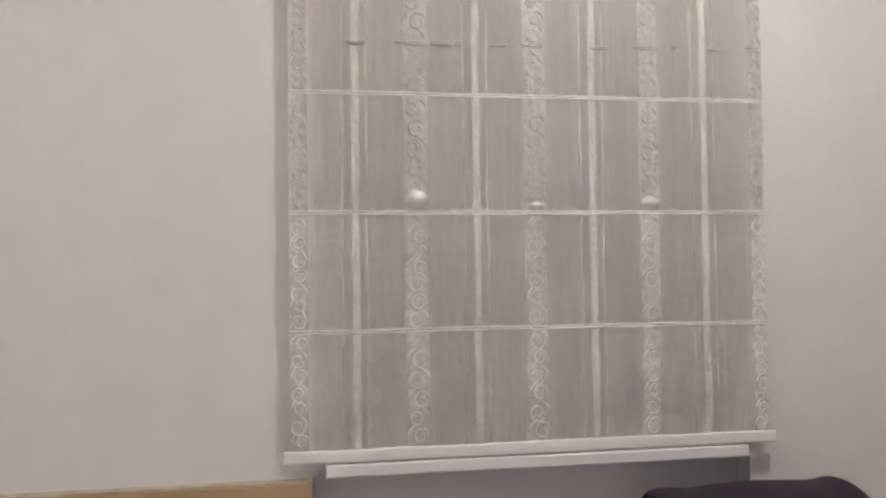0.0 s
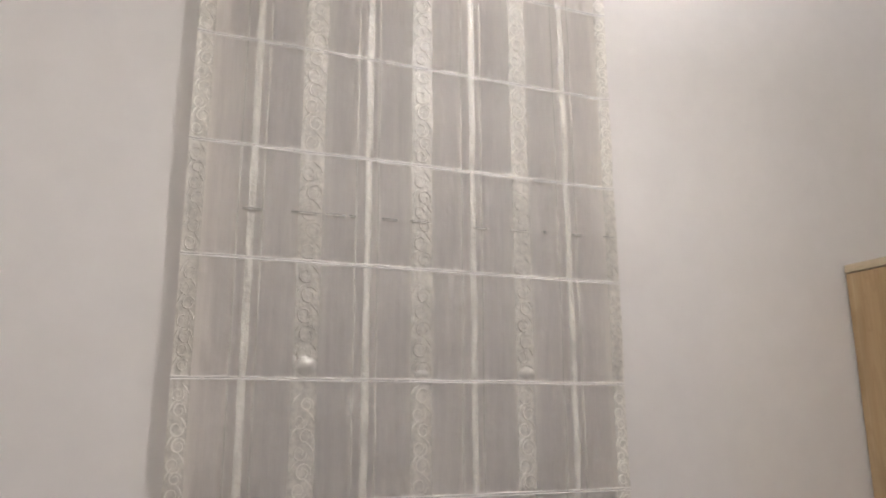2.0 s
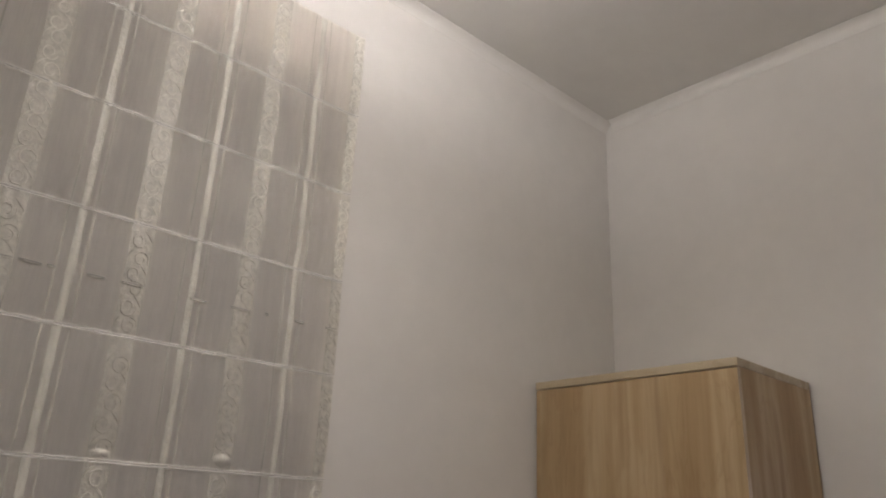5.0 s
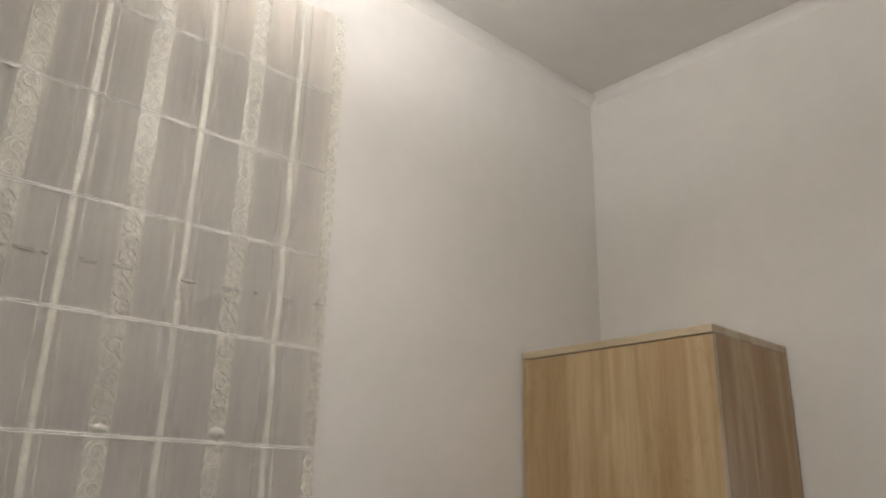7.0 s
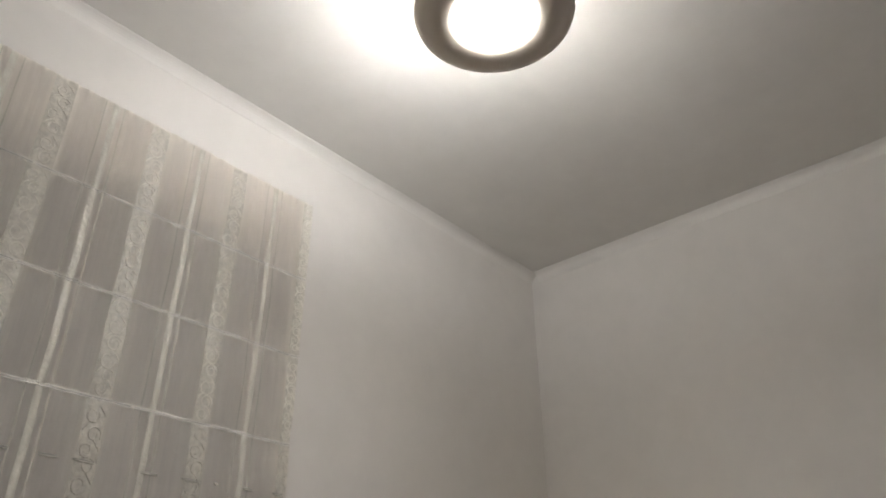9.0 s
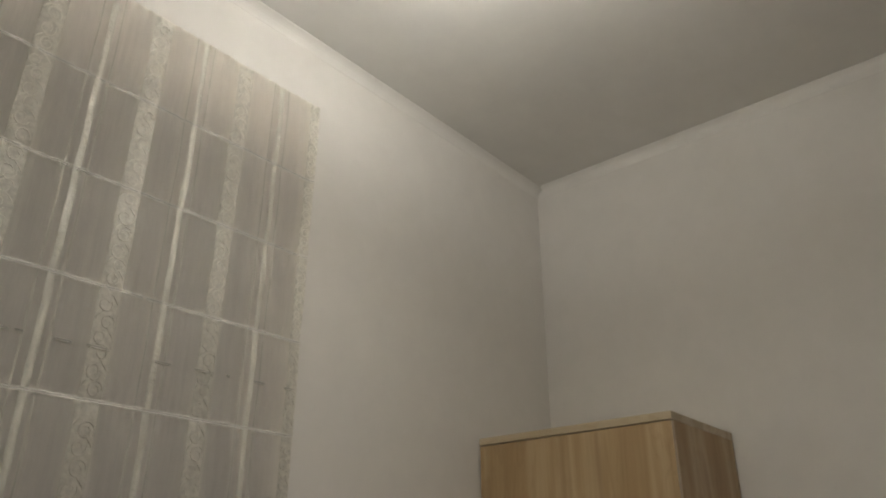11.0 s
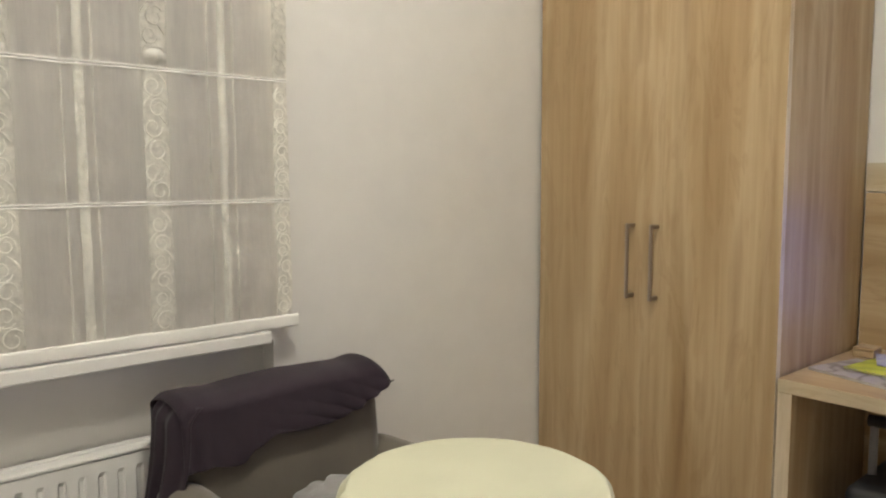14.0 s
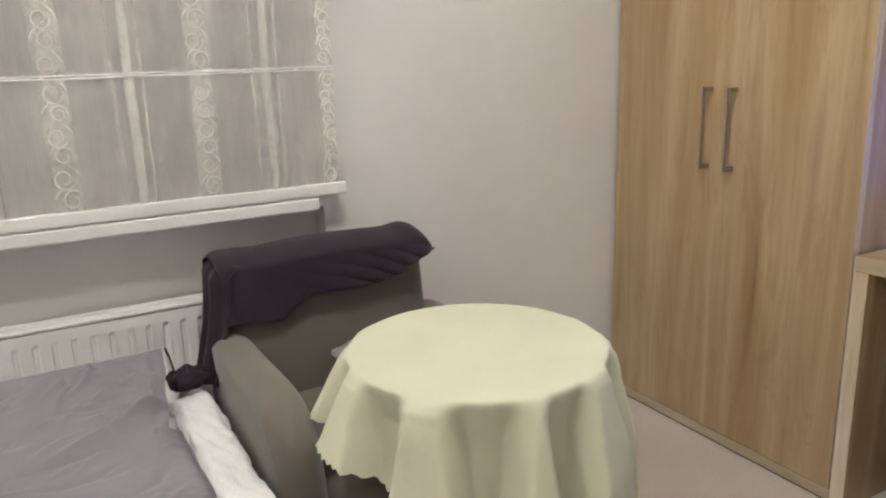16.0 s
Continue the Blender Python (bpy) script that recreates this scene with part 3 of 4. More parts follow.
for y in (dy0 - 0.001, dy1 + 0.041):
    D("side_panel", box((2.992, y - 0.039, 0.0), (3.56, y, 0.6785), 0.0012), OAK_Z)
    D("edge_band", box((2.9905, y - 0.0388, 0.001), (2.9918, y - 0.0002, 0.678)), OAK_EDGE_Z, "pale edge strip")
D("back_board", box((3.545, dy1 + 0.042, 0.25), (3.56, dy0 - 0.041, 0.678)), OAK_Y)

pa = (3.58, -1.65, 0.72)
pn = empty("back_panel", pa)
tagged(pn, "oak-look wall panel standing above the desk", "panel")
part("board", local(box((3.572, -2.35, 0.7185), (3.598, wy1 - 0.008, 1.226), 0.001), pa), OAK_Y, pn)
part("upper_strip", local(box((3.569, -2.35, 1.2295), (3.598, wy1 - 0.008, 1.322), 0.0015), pa), OAK_EDGE, pn, "paler upper strip")


def booklet(name, label, size, at, turn, cover, page):
    """A stapled magazine: a slightly sagging block of pages between two covers."""
    o = empty(name, at)
    o.matrix_world = pose(*at, 0, 0, turn)
    w, l, t = size
    def leaf(z0, z1, inset):
        bb = bmesh.new()
        add_box(bb, (-w / 2 + inset, -l / 2 + inset, z0), (w / 2 - inset, l / 2 - inset, z1))
        bmesh.ops.subdivide_edges(bb, edges=bb.edges[:], cuts=5, use_grid_fill=True)
        for v in bb.verts:
            v.co.z += 0.002 * (v.co.x / w + 0.5) ** 2 * (1 if z1 > t * 0.3 else 0)
        return bb
    part("cover", leaf(0.0, 0.0006, 0.0), cover, o)
    part("pages", leaf(0.0007, t - 0.0007, 0.002), page, o, "white page block")
    part("cover", leaf(t - 0.0006, t, 0.0), cover, o)
    return tagged(o, label, "magazine", "magazines on the desk")


def print_paper(name, ca, cb, scale):
    m = mat(name, ca, 0.35, spec=0.5)
    set_color(m, ramp(m, noise_node(m, scale, detail=1.0), [(0.42, ca), (0.50, cb), (0.58, ca)]))
    return m


PAGE = mat("page_paper", (0.55, 0.53, 0.50), 0.7)
GREY_PRINT = print_paper("grey_print", (0.40, 0.37, 0.36), (0.16, 0.13, 0.12), 12.0)
LIME_PRINT = print_paper("lime_print", (0.48, 0.50, 0.05), (0.30, 0.34, 0.04), 6.0)
BLUE_PRINT = print_paper("blue_print", (0.30, 0.30, 0.42), (0.45, 0.44, 0.43), 14.0)
booklet("magazine", "grey printed magazine lying on the desk", (0.215, 0.30, 0.007), (3.215, -1.095, 0.7175), -16, GREY_PRINT, PAGE)
booklet("magazine", "lime green magazine lying on a grey one", (0.21, 0.28, 0.005), (3.285, -1.155, 0.727), -9, LIME_PRINT, PAGE)
booklet("magazine", "blue and white leaflet on the magazines", (0.15, 0.21, 0.003), (3.375, -1.14, 0.7345), 20, BLUE_PRINT, PAGE)
wb = empty("wooden_box", (3.46, -0.975, 0.7175))
tagged(wb, "small brown wooden box at the back of the desk", "box")
part("body", box((-0.035, -0.03, 0), (0.035, 0.03, 0.020), 0.002), OAK_X, wb)
part("lid", box((-0.036, -0.031, 0.0205), (0.036, 0.031, 0.030), 0.003), OAK_Y, wb)

# ---------- suitcase under the desk ----------
sa = (3.24, -1.21, 0)
case = empty("suitcase", sa)
tagged(case, "black suitcase with a grey pull handle under the desk", "suitcase")
part("shell", local(box((3.06, -1.38, 0.035), (3.42, -1.065, 0.44), 0.03, 4), sa), BLACK, case, "", True)
for y in (-1.092, -1.28):
    part("handle_tube", local(tube([(3.20, y, 0.43), (3.20, y, 0.585)], 0.011, 12), sa), KNIT, case, "grey metal tube", True)
part("grip", local(tube([(3.20, -1.295, 0.592), (3.20, -1.19, 0.598), (3.20, -1.077, 0.592)], 0.017, 12), sa), BLACK, case, "", True)
for x in (3.10, 3.38):
    for y in (-1.10, -1.34):
        part("wheel", local(tube([(x, y - 0.01, 0.018), (x, y + 0.01, 0.018)], 0.018, 14), sa), BLACK, case, "", True)

# ---------- television on the desk ----------
tvp = (3.50, -1.44, 0.7175)
tv = empty("television", tvp)
tagged(tv, "slim television with a blue lit screen standing on the desk", "television")
T = lambda n, bmx, m, lab="": part(n, local(bmx, tvp), m, tv, lab)
T("casing", box((3.492, -1.80, 0.775), (3.530, -1.10, 1.205), 0.006), BLACK)
T("screen", box((3.4895, -1.785, 0.80), (3.4915, -1.115, 1.19)), SCREEN, "glowing blue screen")
T("stand_foot", box((3.43, -1.58, 0.7175), (3.565, -1.30, 0.727), 0.003), BLACK)
T("stand_neck", box((3.50, -1.48, 0.7272), (3.52, -1.40, 0.78), 0.002), BLACK)

# ---------- armchair ----------
ca = (1.85, -0.42, 0)
chair = empty("armchair", ca)
tagged(chair, "taupe upholstered armchair standing with its back to the window", "armchair")
ARM = ((-0.105, 0.09), (-0.105, 0.590), (-0.20, 0.600), (-0.36, 0.610), (-0.52, 0.616), (-0.63, 0.612), (-0.70, 0.594), (-0.738, 0.560), (-0.756, 0.505), (-0.758, 0.43), (-0.752, 0.28), (-0.738, 0.09))


def arm(x0, x1, lean, lower=0.0):
    b = prism(ARM, x0, x1, 0, 0.046, 6)
    bmesh.ops.subdivide_edges(b, edges=[e for e in b.edges if e.calc_length() > 0.05], cuts=4, use_grid_fill=True)
    for v in b.verts:
        v.co.x += lean * (v.co.z - 0.2) * 0.10 + 0.006 * noise.noise(v.co * 6)
        v.co.z -= lower * max(0.0, (v.co.z - 0.2) / 0.4)
    for _ in range(14):
        bmesh.ops.smooth_vert(b, verts=[v for v in b.verts if v.co.z > 0.12], factor=0.5, use_axis_x=True, use_axis_y=True, use_axis_z=True)
    return b


part("arm", local(arm(1.536, 1.640, -0.5), ca), UPHOLSTERY, chair, "", True)
part("arm", local(arm(2.072, 2.172, 0.5, 0.030), ca), UPHOLSTERY, chair, "", True)


def cushion(a, b, bev, puff, seed):
    bb = box(a, b, bev, 5)
    bmesh.ops.subdivide_edges(bb, edges=[e for e in bb.edges if e.calc_length() > 0.10], cuts=5, use_grid_fill=True)
    c = [0.5 * (a[i] + b[i]) for i in range(3)]
    h = [0.5 * abs(b[i] - a[i]) for i in range(3)]
    for v in bb.verts:
        q = [(v.co[i] - c[i]) / h[i] for i in range(3)]
        for i in range(3):
            o = [k for k in range(3) if k != i]
            if abs(q[i]) > 0.9:
                v.co[i] += math.copysign(puff, q[i]) * (1 - min(1, q[o[0]] ** 2)) * (1 - min(1, q[o[1]] ** 2))
        v.co += Vector((0, 0, 1)) * 0.004 * noise.noise(v.co * 7 + Vector((seed, 0, 0)))
    return bb


def lean_back(bm_, y0, k):
    for v in bm_.verts:
        v.co.y += k * (v.co.z - y0)
    return bm_


part("backrest", local(lean_back(cushion((1.562, -0.262, 0.25), (2.112, -0.118, 0.762), 0.045, 0.012, 1), 0.3, 0.08), ca), UPHOLSTERY, chair, "", True)
part("seat", local(cushion((1.628, -0.735, 0.30), (2.063, -0.268, 0.430), 0.04, 0.015, 4), ca), UPHOLSTERY, chair, "thick seat cushion", True)
part("base", local(box((1.60, -0.715, 0.09), (2.09, -0.14, 0.298), 0.012, 3), ca), UPHOLSTERY, chair)
for x in (1.60, 2.08):
    for y in (-0.68, -0.16):
        part("leg", local(tube([(x, y, 0.0), (x, y, 0.10)], [0.016, 0.021], 12), ca), BLACK, chair, "dark leg", True)

# ---------- dark garment over the chair's back ----------
FRONT_HEM = [(1.50, 0.632), (1.60, 0.628), (1.69, 0.620), (1.73, 0.648), (1.78, 0.670), (1.86, 0.668), (1.94, 0.668), (2.00, 0.682), (2.06, 0.706), (2.135, 0.738)]


def garment_f(u, v):
    x = 1.556 + 0.573 * u
    hem = curve_at(FRONT_HEM, x)
    top = 0.786 - 0.004 * math.sin(u * 9) + 0.006 * math.exp(-((x - 2.09) / 0.03) ** 2) - 0.03 * max(0, (u - 0.93) / 0.07) ** 2 - 0.018 * max(0, (0.05 - u) / 0.05) ** 2
    yb, yf = -0.062, -0.246
    if v < 0.25:                       # down the back
        s = v / 0.25
        y, z = yb, 0.56 + (top - 0.03 - 0.56) * s
    elif v < 0.5:                      # round the top edge
        a = math.pi * (v - 0.25) / 0.25
        y = 0.5 * (yb + yf) + 0.5 * (yb - yf) * math.cos(a)
        z = top - 0.03 + 0.032 * math.sin(a)
    else:                              # down the front
        s = (v - 0.5) / 0.5
        z = top - 0.03 + (hem - top + 0.03) * s
        y = yf - 0.014 * s
    k = max(0.0, (v - 0.36) / 0.64)
    swag = (x - 1.60) * 0.35 + (z - 0.60)
    right = max(0.0, min(1.0, (x - 1.72) / 0.25))
    fold = 0.010 * math.sin(swag * 88 + 1.2 * math.sin(x * 9)) * right * k * (0.4 + 0.6 * k)
    ripple = 0.006 * fbm(x * 9 + z * 3, z * 6, 1.5, 3) * (0.3 + k)
    left = 0.006 * math.sin(x * 150) * max(0, 1 - (x - 1.545) / 0.09) * k
    return (x + 0.004 * noise.noise((z * 9, v * 6, 0)), y - 0.006 - abs(fold) - ripple * 0.8 - left, z + 0.003 * noise.noise((x * 20, v * 4, 2)))


gar = empty("garment", (1.84, -0.16, 0.79))
tagged(gar, "dark purple-brown jersey garment draped over the armchair back", "clothing")
ga = (1.84, -0.16, 0.79)
part("body", local(sheet(garment_f, 120, 90, 0.003), ga), GARMENT, gar, "", True)


def sleeve_f(u, v):
    """The part that hangs down beside the chair, in deep upright folds."""
    z = 0.768 - 0.288 * v
    w = 0.172 + 0.010 * math.sin(v * 5)
    y = -0.085 - w * u - 0.022 * v
    a = u * 6 * math.pi
    x = 1.553 - 0.010 * math.sin(a + 1.5 * v) * (0.35 + v) - 0.040 * v * v - 0.012 * (1 - (2 * u - 1) ** 2)
    return (x + 0.030 * max(0, 1 - v * 7) ** 2 + 0.022 * max(0, (u - 0.8) / 0.2) ** 2 + 0.015 * max(0, (0.15 - u) / 0.15) ** 2, y + 0.004 * math.cos(a * 0.7), z)


part("sleeve", local(sheet(sleeve_f, 64, 50, 0.003), ga), GARMENT, gar, "hanging sleeve in folds", True)


def knot_f(u, v):
    a, c = 2 * math.pi * u, math.pi * (v - 0.5)
    r = 1 + 0.22 * fbm(math.cos(a) * 2.2 + 5, math.sin(a) * 2.2, v * 4, 3) + 0.10 * math.sin(5 * a + 9 * v)
    return (1.458 + 0.045 * r * math.cos(a) * math.cos(c), -0.232 + 0.040 * r * math.sin(a) * math.cos(c), 0.508 + 0.028 * r * math.sin(c))


part("cuff", local(sheet(knot_f, 48, 24), ga), GARMENT, gar, "bunched up cuff", True)

# ---------- crumpled clothes on the seat ----------
def heap(centre, size, seed, rough):
    def f(u, v):
        a, c = 2 * math.pi * u, math.pi * (v - 0.5)
        d = (math.cos(a) * math.cos(c), math.sin(a) * math.cos(c), math.sin(c))
        r = 1 + rough * (0.6 * fbm(d[0] * 1.5 + seed, d[1] * 1.5, d[2] * 2.0, 2) + 0.5 * math.sin(7 * d[2] + 3 * d[0] + 2.5 * fbm(d[0] + seed, d[1], d[2], 2)))
        return [centre[i] + size[i] * d[i] * r for i in range(2)] + [centre[2] + max(-size[2] * 0.72, size[2] * d[2] * r)]
    return sheet(f, 72, 36)


kn = obj("knitwear", heap((1.885, -0.360, 0.505), (0.088, 0.082, 0.046), 3.0, 0.30), KNIT, True)
tagged(kn, "crumpled grey knitted garment on the armchair seat", "clothing")
dk = obj("trousers", heap((1.885, -0.345, 0.452), (0.110, 0.10, 0.030), 8.0, 0.18), GARMENT, True)
tagged(dk, "folded dark trousers on the armchair seat", "clothing")

# ---------- round table and its cloth ----------
TC, TR, TZ = Vector((1.926, -0.806, 0)), 0.254, 0.681
table = empty("round_table", tuple(TC))
tagged(table, "small round pedestal table hidden below its cloth", "table")
part("tabletop", lathe([(0.0005, TZ - 0.026), (TR - 0.006, TZ - 0.026), (TR - 0.002, TZ - 0.020), (TR - 0.002, TZ - 0.008), (TR - 0.006, TZ - 0.003), (0.0005, TZ - 0.003)], 64), OAK_X, table)
part("pedestal", lathe([(0.028, 0.03), (0.024, 0.10), (0.024, TZ - 0.10), (0.06, TZ - 0.0265)], 32), STEEL, table, "", True)
part("foot_plate", lathe([(0.0005, 0.0), (0.165, 0.0), (0.165, 0.010), (0.05, 0.029), (0.0005, 0.0298)], 48), STEEL, table, "", True)

OVERHANG = [(60, 0.20), (100, 0.15), (140, 0.135), (165, 0.140), (185, 0.165), (203, 0.226), (214, 0.275), (228, 0.350), (244, 0.420), (262, 0.440), (300, 0.450), (335, 0.470), (370, 0.440), (400, 0.26), (420, 0.20)]


def overhang(a):
    """How far the cloth, laid off centre, reaches past the table's rim in direction a."""
    d = math.degrees(a) % 360
    return curve_at(OVERHANG, d + 360 if d < 60 else d)


VALLEYS = ((84, 8), (112, 8), (139, 7), (167, 6), (199, 11), (242, 15), (275, 11), (314, 10), (350, 8), (374, 8), (408, 9))


def ridge(a, l):
    """1 on the cloth's outward folds, 0 in the flat valleys between them, which narrow as they fall."""
    d = math.degrees(a) % 360
    m = 1.0
    for c, half in VALLEYS:
        e = abs((d - c + 180) % 360 - 180)
        h = half * (1.25 - 0.75 * min(1.0, l / 0.28))
        t = min(1.0, max(0.0, (e - 0.45 * h) / (0.55 * h + 1.0 + 9 * l)))
        m = min(m, t * t * (3 - 2 * t))
    return m


def cloth_f(u, v):
    a = 2 * math.pi * u
    if v <= 0.3:
        r = TR * v / 0.3
        return (TC.x + r * math.cos(a), TC.y + r * math.sin(a), TZ + 0.0008 * fbm(r * math.cos(a) * 9, r * math.sin(a) * 9, 1))
    s = (v - 0.3) / 0.7
    over = max(0.05, overhang(a)) + 0.0035 * math.cos(a * 118) * (1 if v > 0.985 else 0)
    l = over * s ** 1.25
    m = ridge(a, l)
    bend = 0.0035 + 0.004 * m
    if l < bend * 1.5708:
        t = l / bend
        out, drop = bend * math.sin(t), bend * (1 - math.cos(t))
    else:
        out, drop = bend, bend + (l - bend * 1.5708)
    g = min(1.0, max(0.0, (l - 0.004) / 0.022))
    flare = (0.05 + 0.28 * max(0.0, math.cos(a - radians(160))) ** 6) * max(0.0, l - 0.02)
    fold = m * (0.010 * g + 0.15 * min(l, 0.20) + 0.03 * l) - (1 - m) * (0.42 * min(0.06, max(0.0, l - 0.016)))
    r = TR + out + fold + flare + 0.004 * g * fbm(a * 3, l * 9, 0)
    return (TC.x + r * math.cos(a), TC.y + r * math.sin(a), TZ - drop * (1 - 0.06 * g))


b = sheet(cloth_f, 480, 64, 0.0, True)
bmesh.ops.remove_doubles(b, verts=b.verts, dist=1e-5)
tc = obj("tablecloth", b, TABLE_LINEN, True)
tagged(tc, "pale lime tablecloth with a scalloped hem draped over the table", "tablecloth")

# ---------- bed ----------
ba = (0.95, -1.25, 0)
bed = empty("bed", ba)
tagged(bed, "single bed with a white mattress below the window", "bed")


def mattress_f(u, v):
    x = 0.44 + 1.085 * u
    y = -0.055 - 2.05 * v
    e = min(1.0, (1 - u) / 0.06)
    z = 0.415 - 0.045 * (1 - math.sqrt(max(0, 1 - (1 - e) ** 2))) + 0.016 * fbm(x * 13, y * 10, 4, 5) + 0.020 * (1 - abs(noise.noise((x * 16 + y * 6, y * 11, 3.0)))) ** 6 + 0.026 * math.exp(-((x - 1.465) / 0.04) ** 2)
    return (x + 0.008 * noise.noise((y * 5, 1, 1)) * u, y, z)


part("mattress_cover", local(sheet(mattress_f, 150, 260, -0.10), ba), SHEET, bed, "rumpled white sheet", True)
def roll_f(u, v):
    """The sheet's loose side, rolled up along the edge of the bed."""
    a = 2 * math.pi * u
    y = -0.236 - 1.48 * v
    end = min(1.0, v / 0.012, (1 - v) / 0.012) ** 0.5
    lump = 1 + 0.20 * fbm(y * 7, math.cos(a) * 1.3, math.sin(a) * 1.3, 3) + 0.10 * (1 - abs(noise.noise((y * 16 + 3 * math.cos(a), a * 1.4, 2)))) ** 5
    cx = 1.456 + 0.014 * noise.noise((y * 5, 2, 2))
    return (cx + 0.052 * end * lump * math.copysign(abs(math.cos(a)) ** 0.8, math.cos(a)), y, 0.428 + 0.046 * end * lump * math.copysign(abs(math.sin(a)) ** 0.8, math.sin(a)))


part("sheet_roll", local(sheet(roll_f, 64, 320, 0.0, True), ba), TERRY, bed, "rolled up white towelling sheet edge", True)
part("mattress", local(box((0.45, -2.10, 0.20), (1.50, -0.06, 0.312), 0.02, 3), ba), SHEET, bed)
part("bed_frame", local(box((0.43, -2.12, 0.07), (1.495, -0.05, 0.198), 0.006), ba), OAK_Y, bed)
for x in (0.48, 1.44):
    for y in (-2.07, -0.10):
        part("leg", local(box((x - 0.025, y - 0.025, 0), (x + 0.025, y + 0.025, 0.0695), 0.003), ba), OAK_Z, bed)


def crease_field(seed, count, x0, x1, y0, y1):
    """Random short creases, denser towards the open side of the bed, in cells for a quick look-up."""
    rng = random.Random(seed)
    cells = collections.defaultdict(list)
    for _ in range(count):
        cx = x1 - (x1 - x0) * rng.random() ** 1.5
        cy = rng.uniform(y0, y1)
        a = rng.gauss(0.45, 0.55)
        ln, wd_ = rng.uniform(0.03, 0.12), rng.uniform(0.004, 0.009)
        one = (cx, cy, math.cos(a), math.sin(a), ln, wd_, rng.choice((1, 1, -0.8)) * rng.uniform(0.006, 0.016), rng.uniform(-4, 4))
        for gx in range(int((cx - ln - 0.03) * 8) - 1, int((cx + ln + 0.03) * 8) + 2):
            for gy in range(int((cy - ln - 0.03) * 8) - 1, int((cy + ln + 0.03) * 8) + 2):
                cells[gx, gy].append(one)
    return cells


CREASES = {1.0: crease_field(21, 190, 0.46, 1.42, -2.0, -0.42), 7.0: crease_field(33, 60, 0.62, 1.42, -0.50, -0.17)}


# the long folds across the pillow's lower edge
for one in ((1.30, -0.435, 0.88, 0.47, 0.12, 0.013, 0.032, 2.0), (1.20, -0.47, 0.97, 0.22, 0.13, 0.011, 0.025, -2.0), (1.34, -0.40, 0.75, 0.66, 0.08, 0.009, 0.022, 3.0),
            (1.02, -0.445, 0.99, -0.14, 0.14, 0.011, 0.020, 2.0), (1.31, -0.30, 0.95, 0.31, 0.09, 0.008, 0.016, -3.0)):
    for gx in range(int(one[0] * 8) - 2, int(one[0] * 8) + 3):
        for gy in range(int(one[1] * 8) - 3, int(one[1] * 8) + 3):
            CREASES[7.0][gx, gy].append(one)


def wrinkles(x, y, k):
    """Sharp creases of pressed cotton over a nearly flat ground."""
    h = 0.0040 * fbm(x * 3, y * 3, k, 3) + 0.0016 * fbm(x * 22, y * 22, k, 3)
    for cx, cy, c, d, ln, wd_, amp, bow in CREASES[k].get((math.floor(x * 8), math.floor(y * 8)), ()):
        p, q = (x - cx) * c + (y - cy) * d, -(x - cx) * d + (y - cy) * c
        if abs(p) < ln:
            e = (q - bow * p * p) / wd_
            if abs(e) < 4:
                h += amp * (1 - (p / ln) ** 2) ** 2 * math.exp(-abs(e) ** 1.3)
    return h


def duvet_f(u, v):
    y = -0.40 - 1.62 * v
    x1 = 1.408 - 0.02 * (y + 0.4) + 0.010 * noise.noise((y * 8, 0, 3))
    x = 0.46 + (x1 - 0.46) * u
    e = min(1.0, (1 - u) / 0.05)
    f = min(1.0, v / 0.03)
    z = 0.448 + 0.045 * math.sqrt(max(0, 1 - (1 - e) ** 2)) * math.sqrt(max(0, 1 - (1 - f) ** 2)) + wrinkles(x, y, 1.0) * min(1, e + 0.2)
    return (x, y, z)


dv = empty("duvet", (0.95, -1.2, 0.45))
part("cover", local(sheet(duvet_f, 220, 300, -0.022), (0.95, -1.2, 0.45)), DUVET, dv, "", True)
seam = [Vector(duvet_f(0.992, k / 60)) + Vector((0.002, 0, 0.002)) for k in range(61)]
part("seam", local(tube(seam, 0.0022, 6), (0.95, -1.2, 0.45)), DUVET, dv, "stitched side seam", True)
tagged(dv, "wrinkled grey cotton duvet spread on the bed", "duvet")


def pillow_f(u, v):
    x = 0.62 + (0.80 - 0.045 * v) * u
    y = -0.165 - 0.33 * v
    ex, ey = 1 - abs(2 * u - 1) ** 6, 1 - abs(2 * v - 1) ** 4
    z = 0.520 + 0.050 * (1 - v) - 0.030 * v
    return (x + 0.008 * noise.noise((y * 14, 3, 1)), y + 0.010 * noise.noise((x * 6, 5, 2)), z + 0.022 * max(0, ex * ey) + wrinkles(x, y, 7.0) * (0.3 + 0.7 * ey))


def pillow_under(u, v):
    p = pillow_f(u, v)
    e = max(0, (1 - abs(2 * u - 1) ** 4) * (1 - abs(2 * v - 1) ** 4))
    return (p[0], p[1], p[2] - 0.006 - 0.085 * e ** 0.4)


pil = empty("pillow", (1.02, -0.33, 0.45))
tagged(pil, "flat grey cotton pillow at the head of the bed", "pillow")
pp = (1.02, -0.33, 0.45)
part("cover", local(sheet(pillow_f, 200, 90), pp), DUVET, pil, "", True)
part("underside", local(sheet(pillow_under, 60, 30), pp), DUVET, pil, "", True)
part("zip_edge", local(tube([(1.424, -0.170, 0.570), (1.428, -0.20, 0.556), (1.430, -0.235, 0.532)], 0.0028, 8), pp), BLACK, pil, "dark zip end", True)

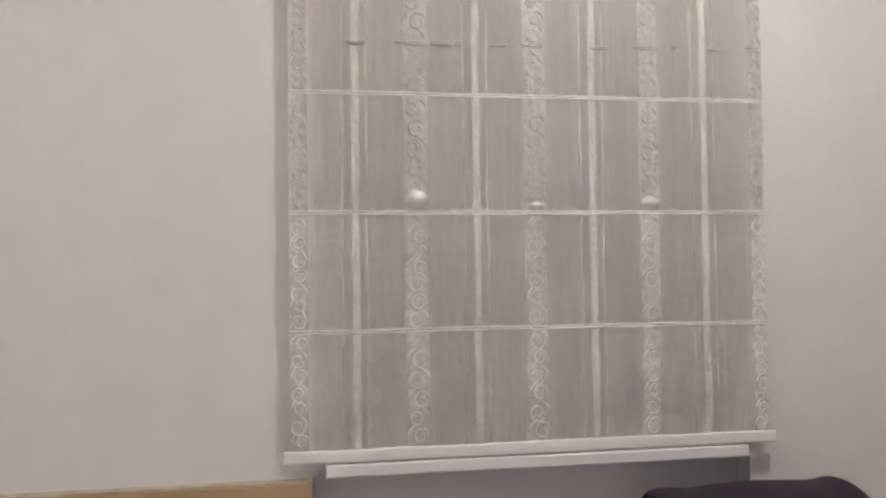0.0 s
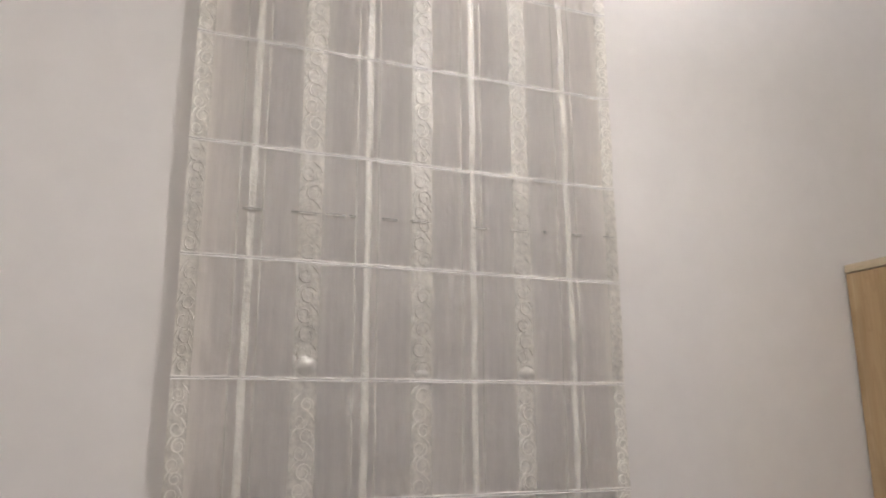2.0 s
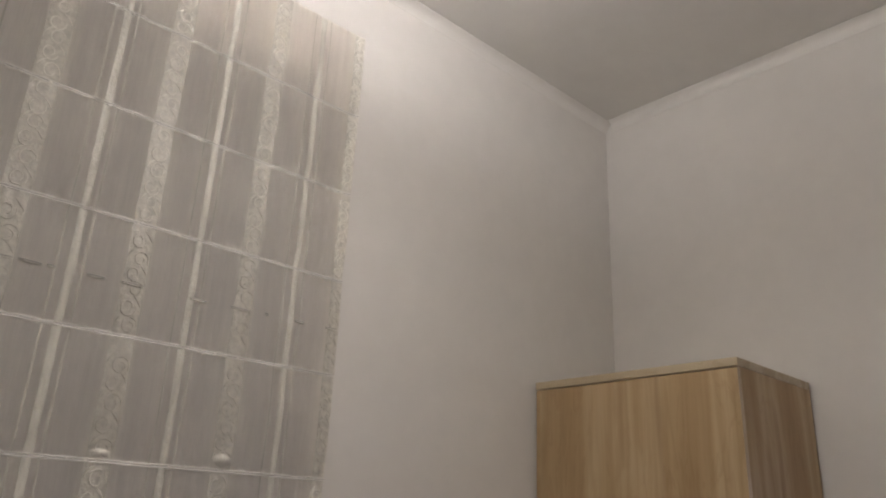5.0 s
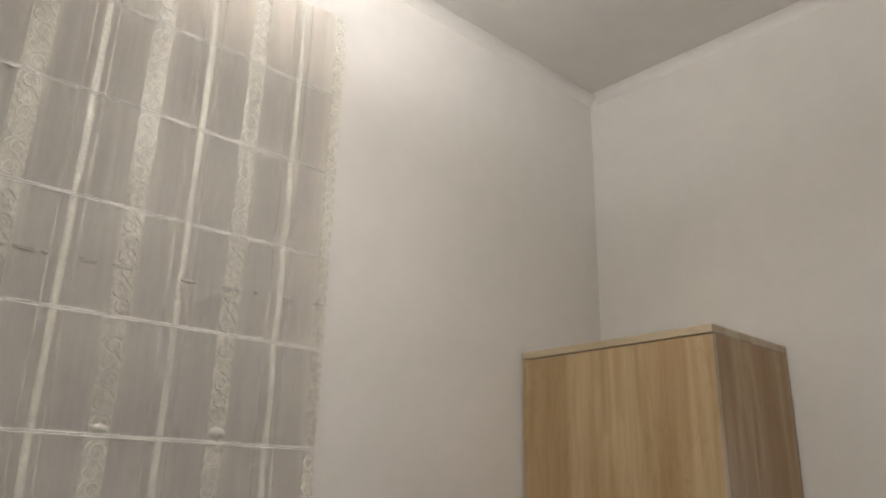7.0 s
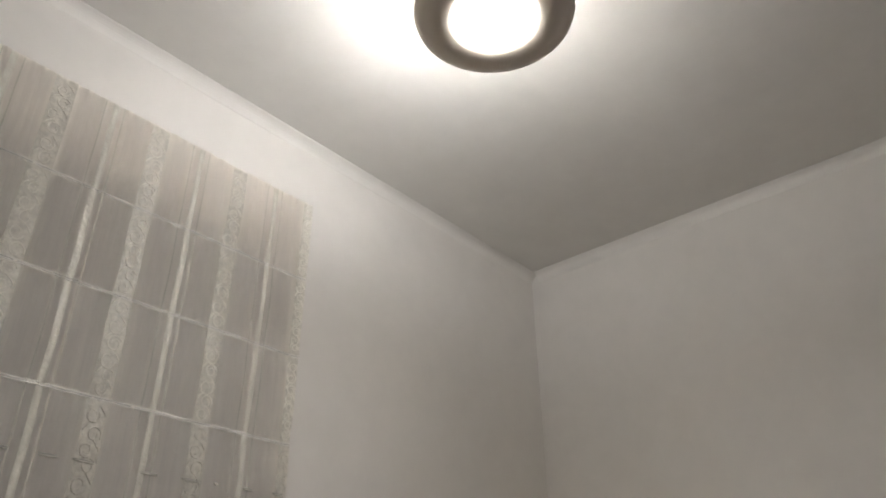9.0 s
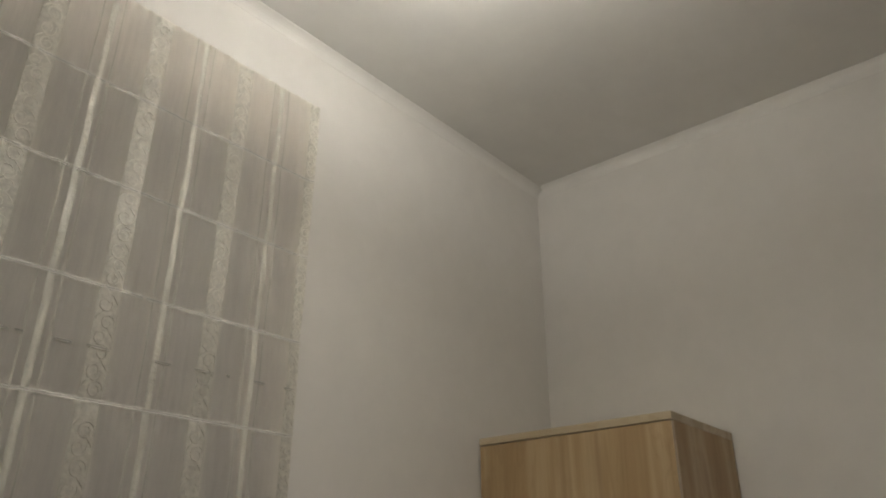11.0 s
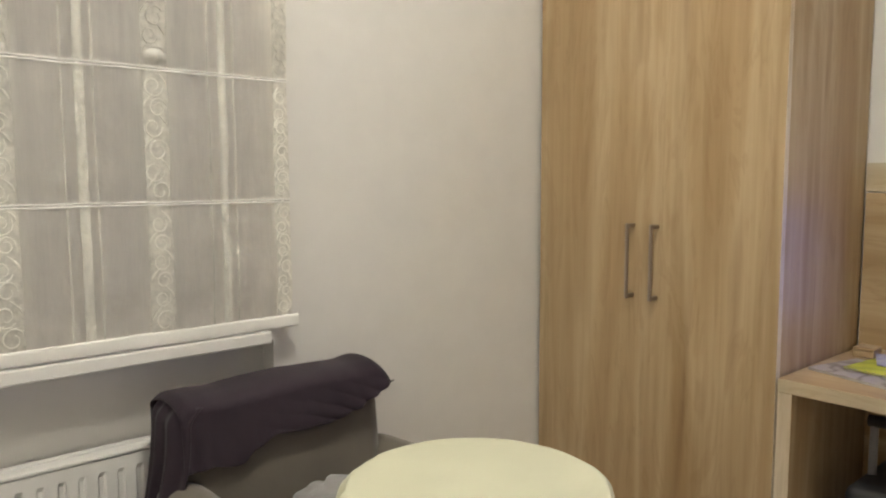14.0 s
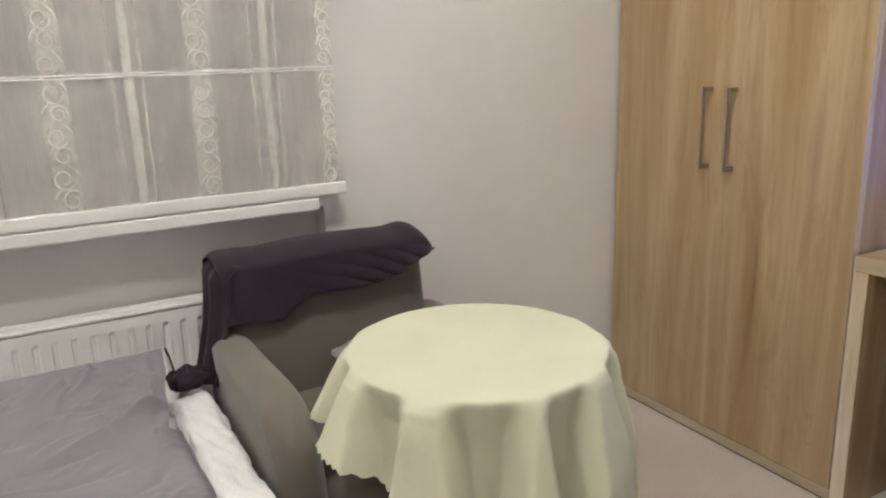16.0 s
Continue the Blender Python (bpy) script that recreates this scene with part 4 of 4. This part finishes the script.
# ---------- ceiling lamp, and an added unseen one ---
la = (LAMP[0], LAMP[1], CEIL)
lamp = empty("ceiling_lamp", la)
tagged(lamp, "round ceiling lamp with a metal ring around lit glass", "lamp", "ceiling lamps")
L = lambda n, bmx, m, lab="": part(n, local(bmx, la), m, lamp, lab, True)
L("ceiling_plate", lathe([(0.0005, CEIL - 0.001), (0.075, CEIL - 0.001), (0.075, CEIL - 0.016), (0.030, CEIL - 0.024), (0.0005, CEIL - 0.024)], 64, LAMP), WHITE)
# the stem's wide disc is added to keep light off the near ceiling
L("stem", lathe([(0.020, CEIL - 0.0245), (0.020, CEIL - 0.212), (0.134, CEIL - 0.216), (0.134, CEIL - 0.221), (0.098, CEIL - 0.2295)], 48, LAMP), WHITE)
L("bulb_tube", lathe([(0.098, CEIL - 0.2298), (0.108, CEIL - 0.231), (0.112, CEIL - 0.234), (0.112, CEIL - 0.252), (0.106, CEIL - 0.257)], 64, LAMP), BULB, "lit lamp tube above the ring")
L("glass_holder", lathe([(0.090, CEIL - 0.2575), (0.104, CEIL - 0.260), (0.104, CEIL - 0.2740)], 64, LAMP), WHITE)
L("glass", lathe([(0.110, CEIL - 0.2745), (0.120, CEIL - 0.277), (0.121, CEIL - 0.285), (0.103, CEIL - 0.293), (0.056, CEIL - 0.299), (0.0005, CEIL - 0.301)], 64, LAMP), GLOW, "lit opal glass")
L("ring", lathe([(0.122, CEIL - 0.284), (0.126, CEIL - 0.299), (0.141, CEIL - 0.308), (0.179, CEIL - 0.314), (0.218, CEIL - 0.306), (0.239, CEIL - 0.291), (0.242, CEIL - 0.281), (0.222, CEIL - 0.285), (0.179, CEIL - 0.289), (0.141, CEIL - 0.284)], 96, LAMP, True), NICKEL, "matt metal ring")
# added, unseen: a tube to brighten the window wall, and its baffle
TUBE_Y = LAMP[1] + 0.150
L("linear_tube", tube([(LAMP[0] - 0.068, TUBE_Y, CEIL - 0.256), (LAMP[0] - 0.060, TUBE_Y, CEIL - 0.256), (LAMP[0] + 0.060, TUBE_Y, CEIL - 0.256), (LAMP[0] + 0.068, TUBE_Y, CEIL - 0.256)], [0.008, 0.022, 0.022, 0.008], 20), LINEAR, "added lit tube that brightens the wall above the blind")
L("wash_baffle", prism([(TUBE_Y - 0.028, CEIL - 0.283), (TUBE_Y - 0.026, CEIL - 0.283), (TUBE_Y - 0.026, CEIL - 0.2225), (TUBE_Y + 0.034, CEIL - 0.2225), (TUBE_Y + 0.034, CEIL - 0.2205), (TUBE_Y - 0.028, CEIL - 0.2205)], LAMP[0] - 0.085, LAMP[0] + 0.085, 0), WHITE, "added bent sheet keeping tube light off the ceiling")
for k in range(3):
    a = 2 * math.pi * k / 3 + 0.5
    p0 = (LAMP[0] + 0.095 * math.cos(a), LAMP[1] + 0.095 * math.sin(a), CEIL - 0.218)
    p1 = (LAMP[0] + 0.155 * math.cos(a), LAMP[1] + 0.155 * math.sin(a), CEIL - 0.285)
    L("ring_bracket", tube([p0, (p1[0], p1[1], CEIL - 0.230), p1], 0.003, 6), NICKEL)
# a copy further back in the room, added out of view as fill light
fill_lamp = copy_thing(lamp, pose(-0.60, -1.70, CEIL))
tagged(fill_lamp, "added unseen ceiling lamp with a metal ring, filling in light")
for o in fill_lamp.children:
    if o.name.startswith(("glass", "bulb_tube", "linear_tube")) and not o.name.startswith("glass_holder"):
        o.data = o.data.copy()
        o.data.materials[0] = GLOW_FILL
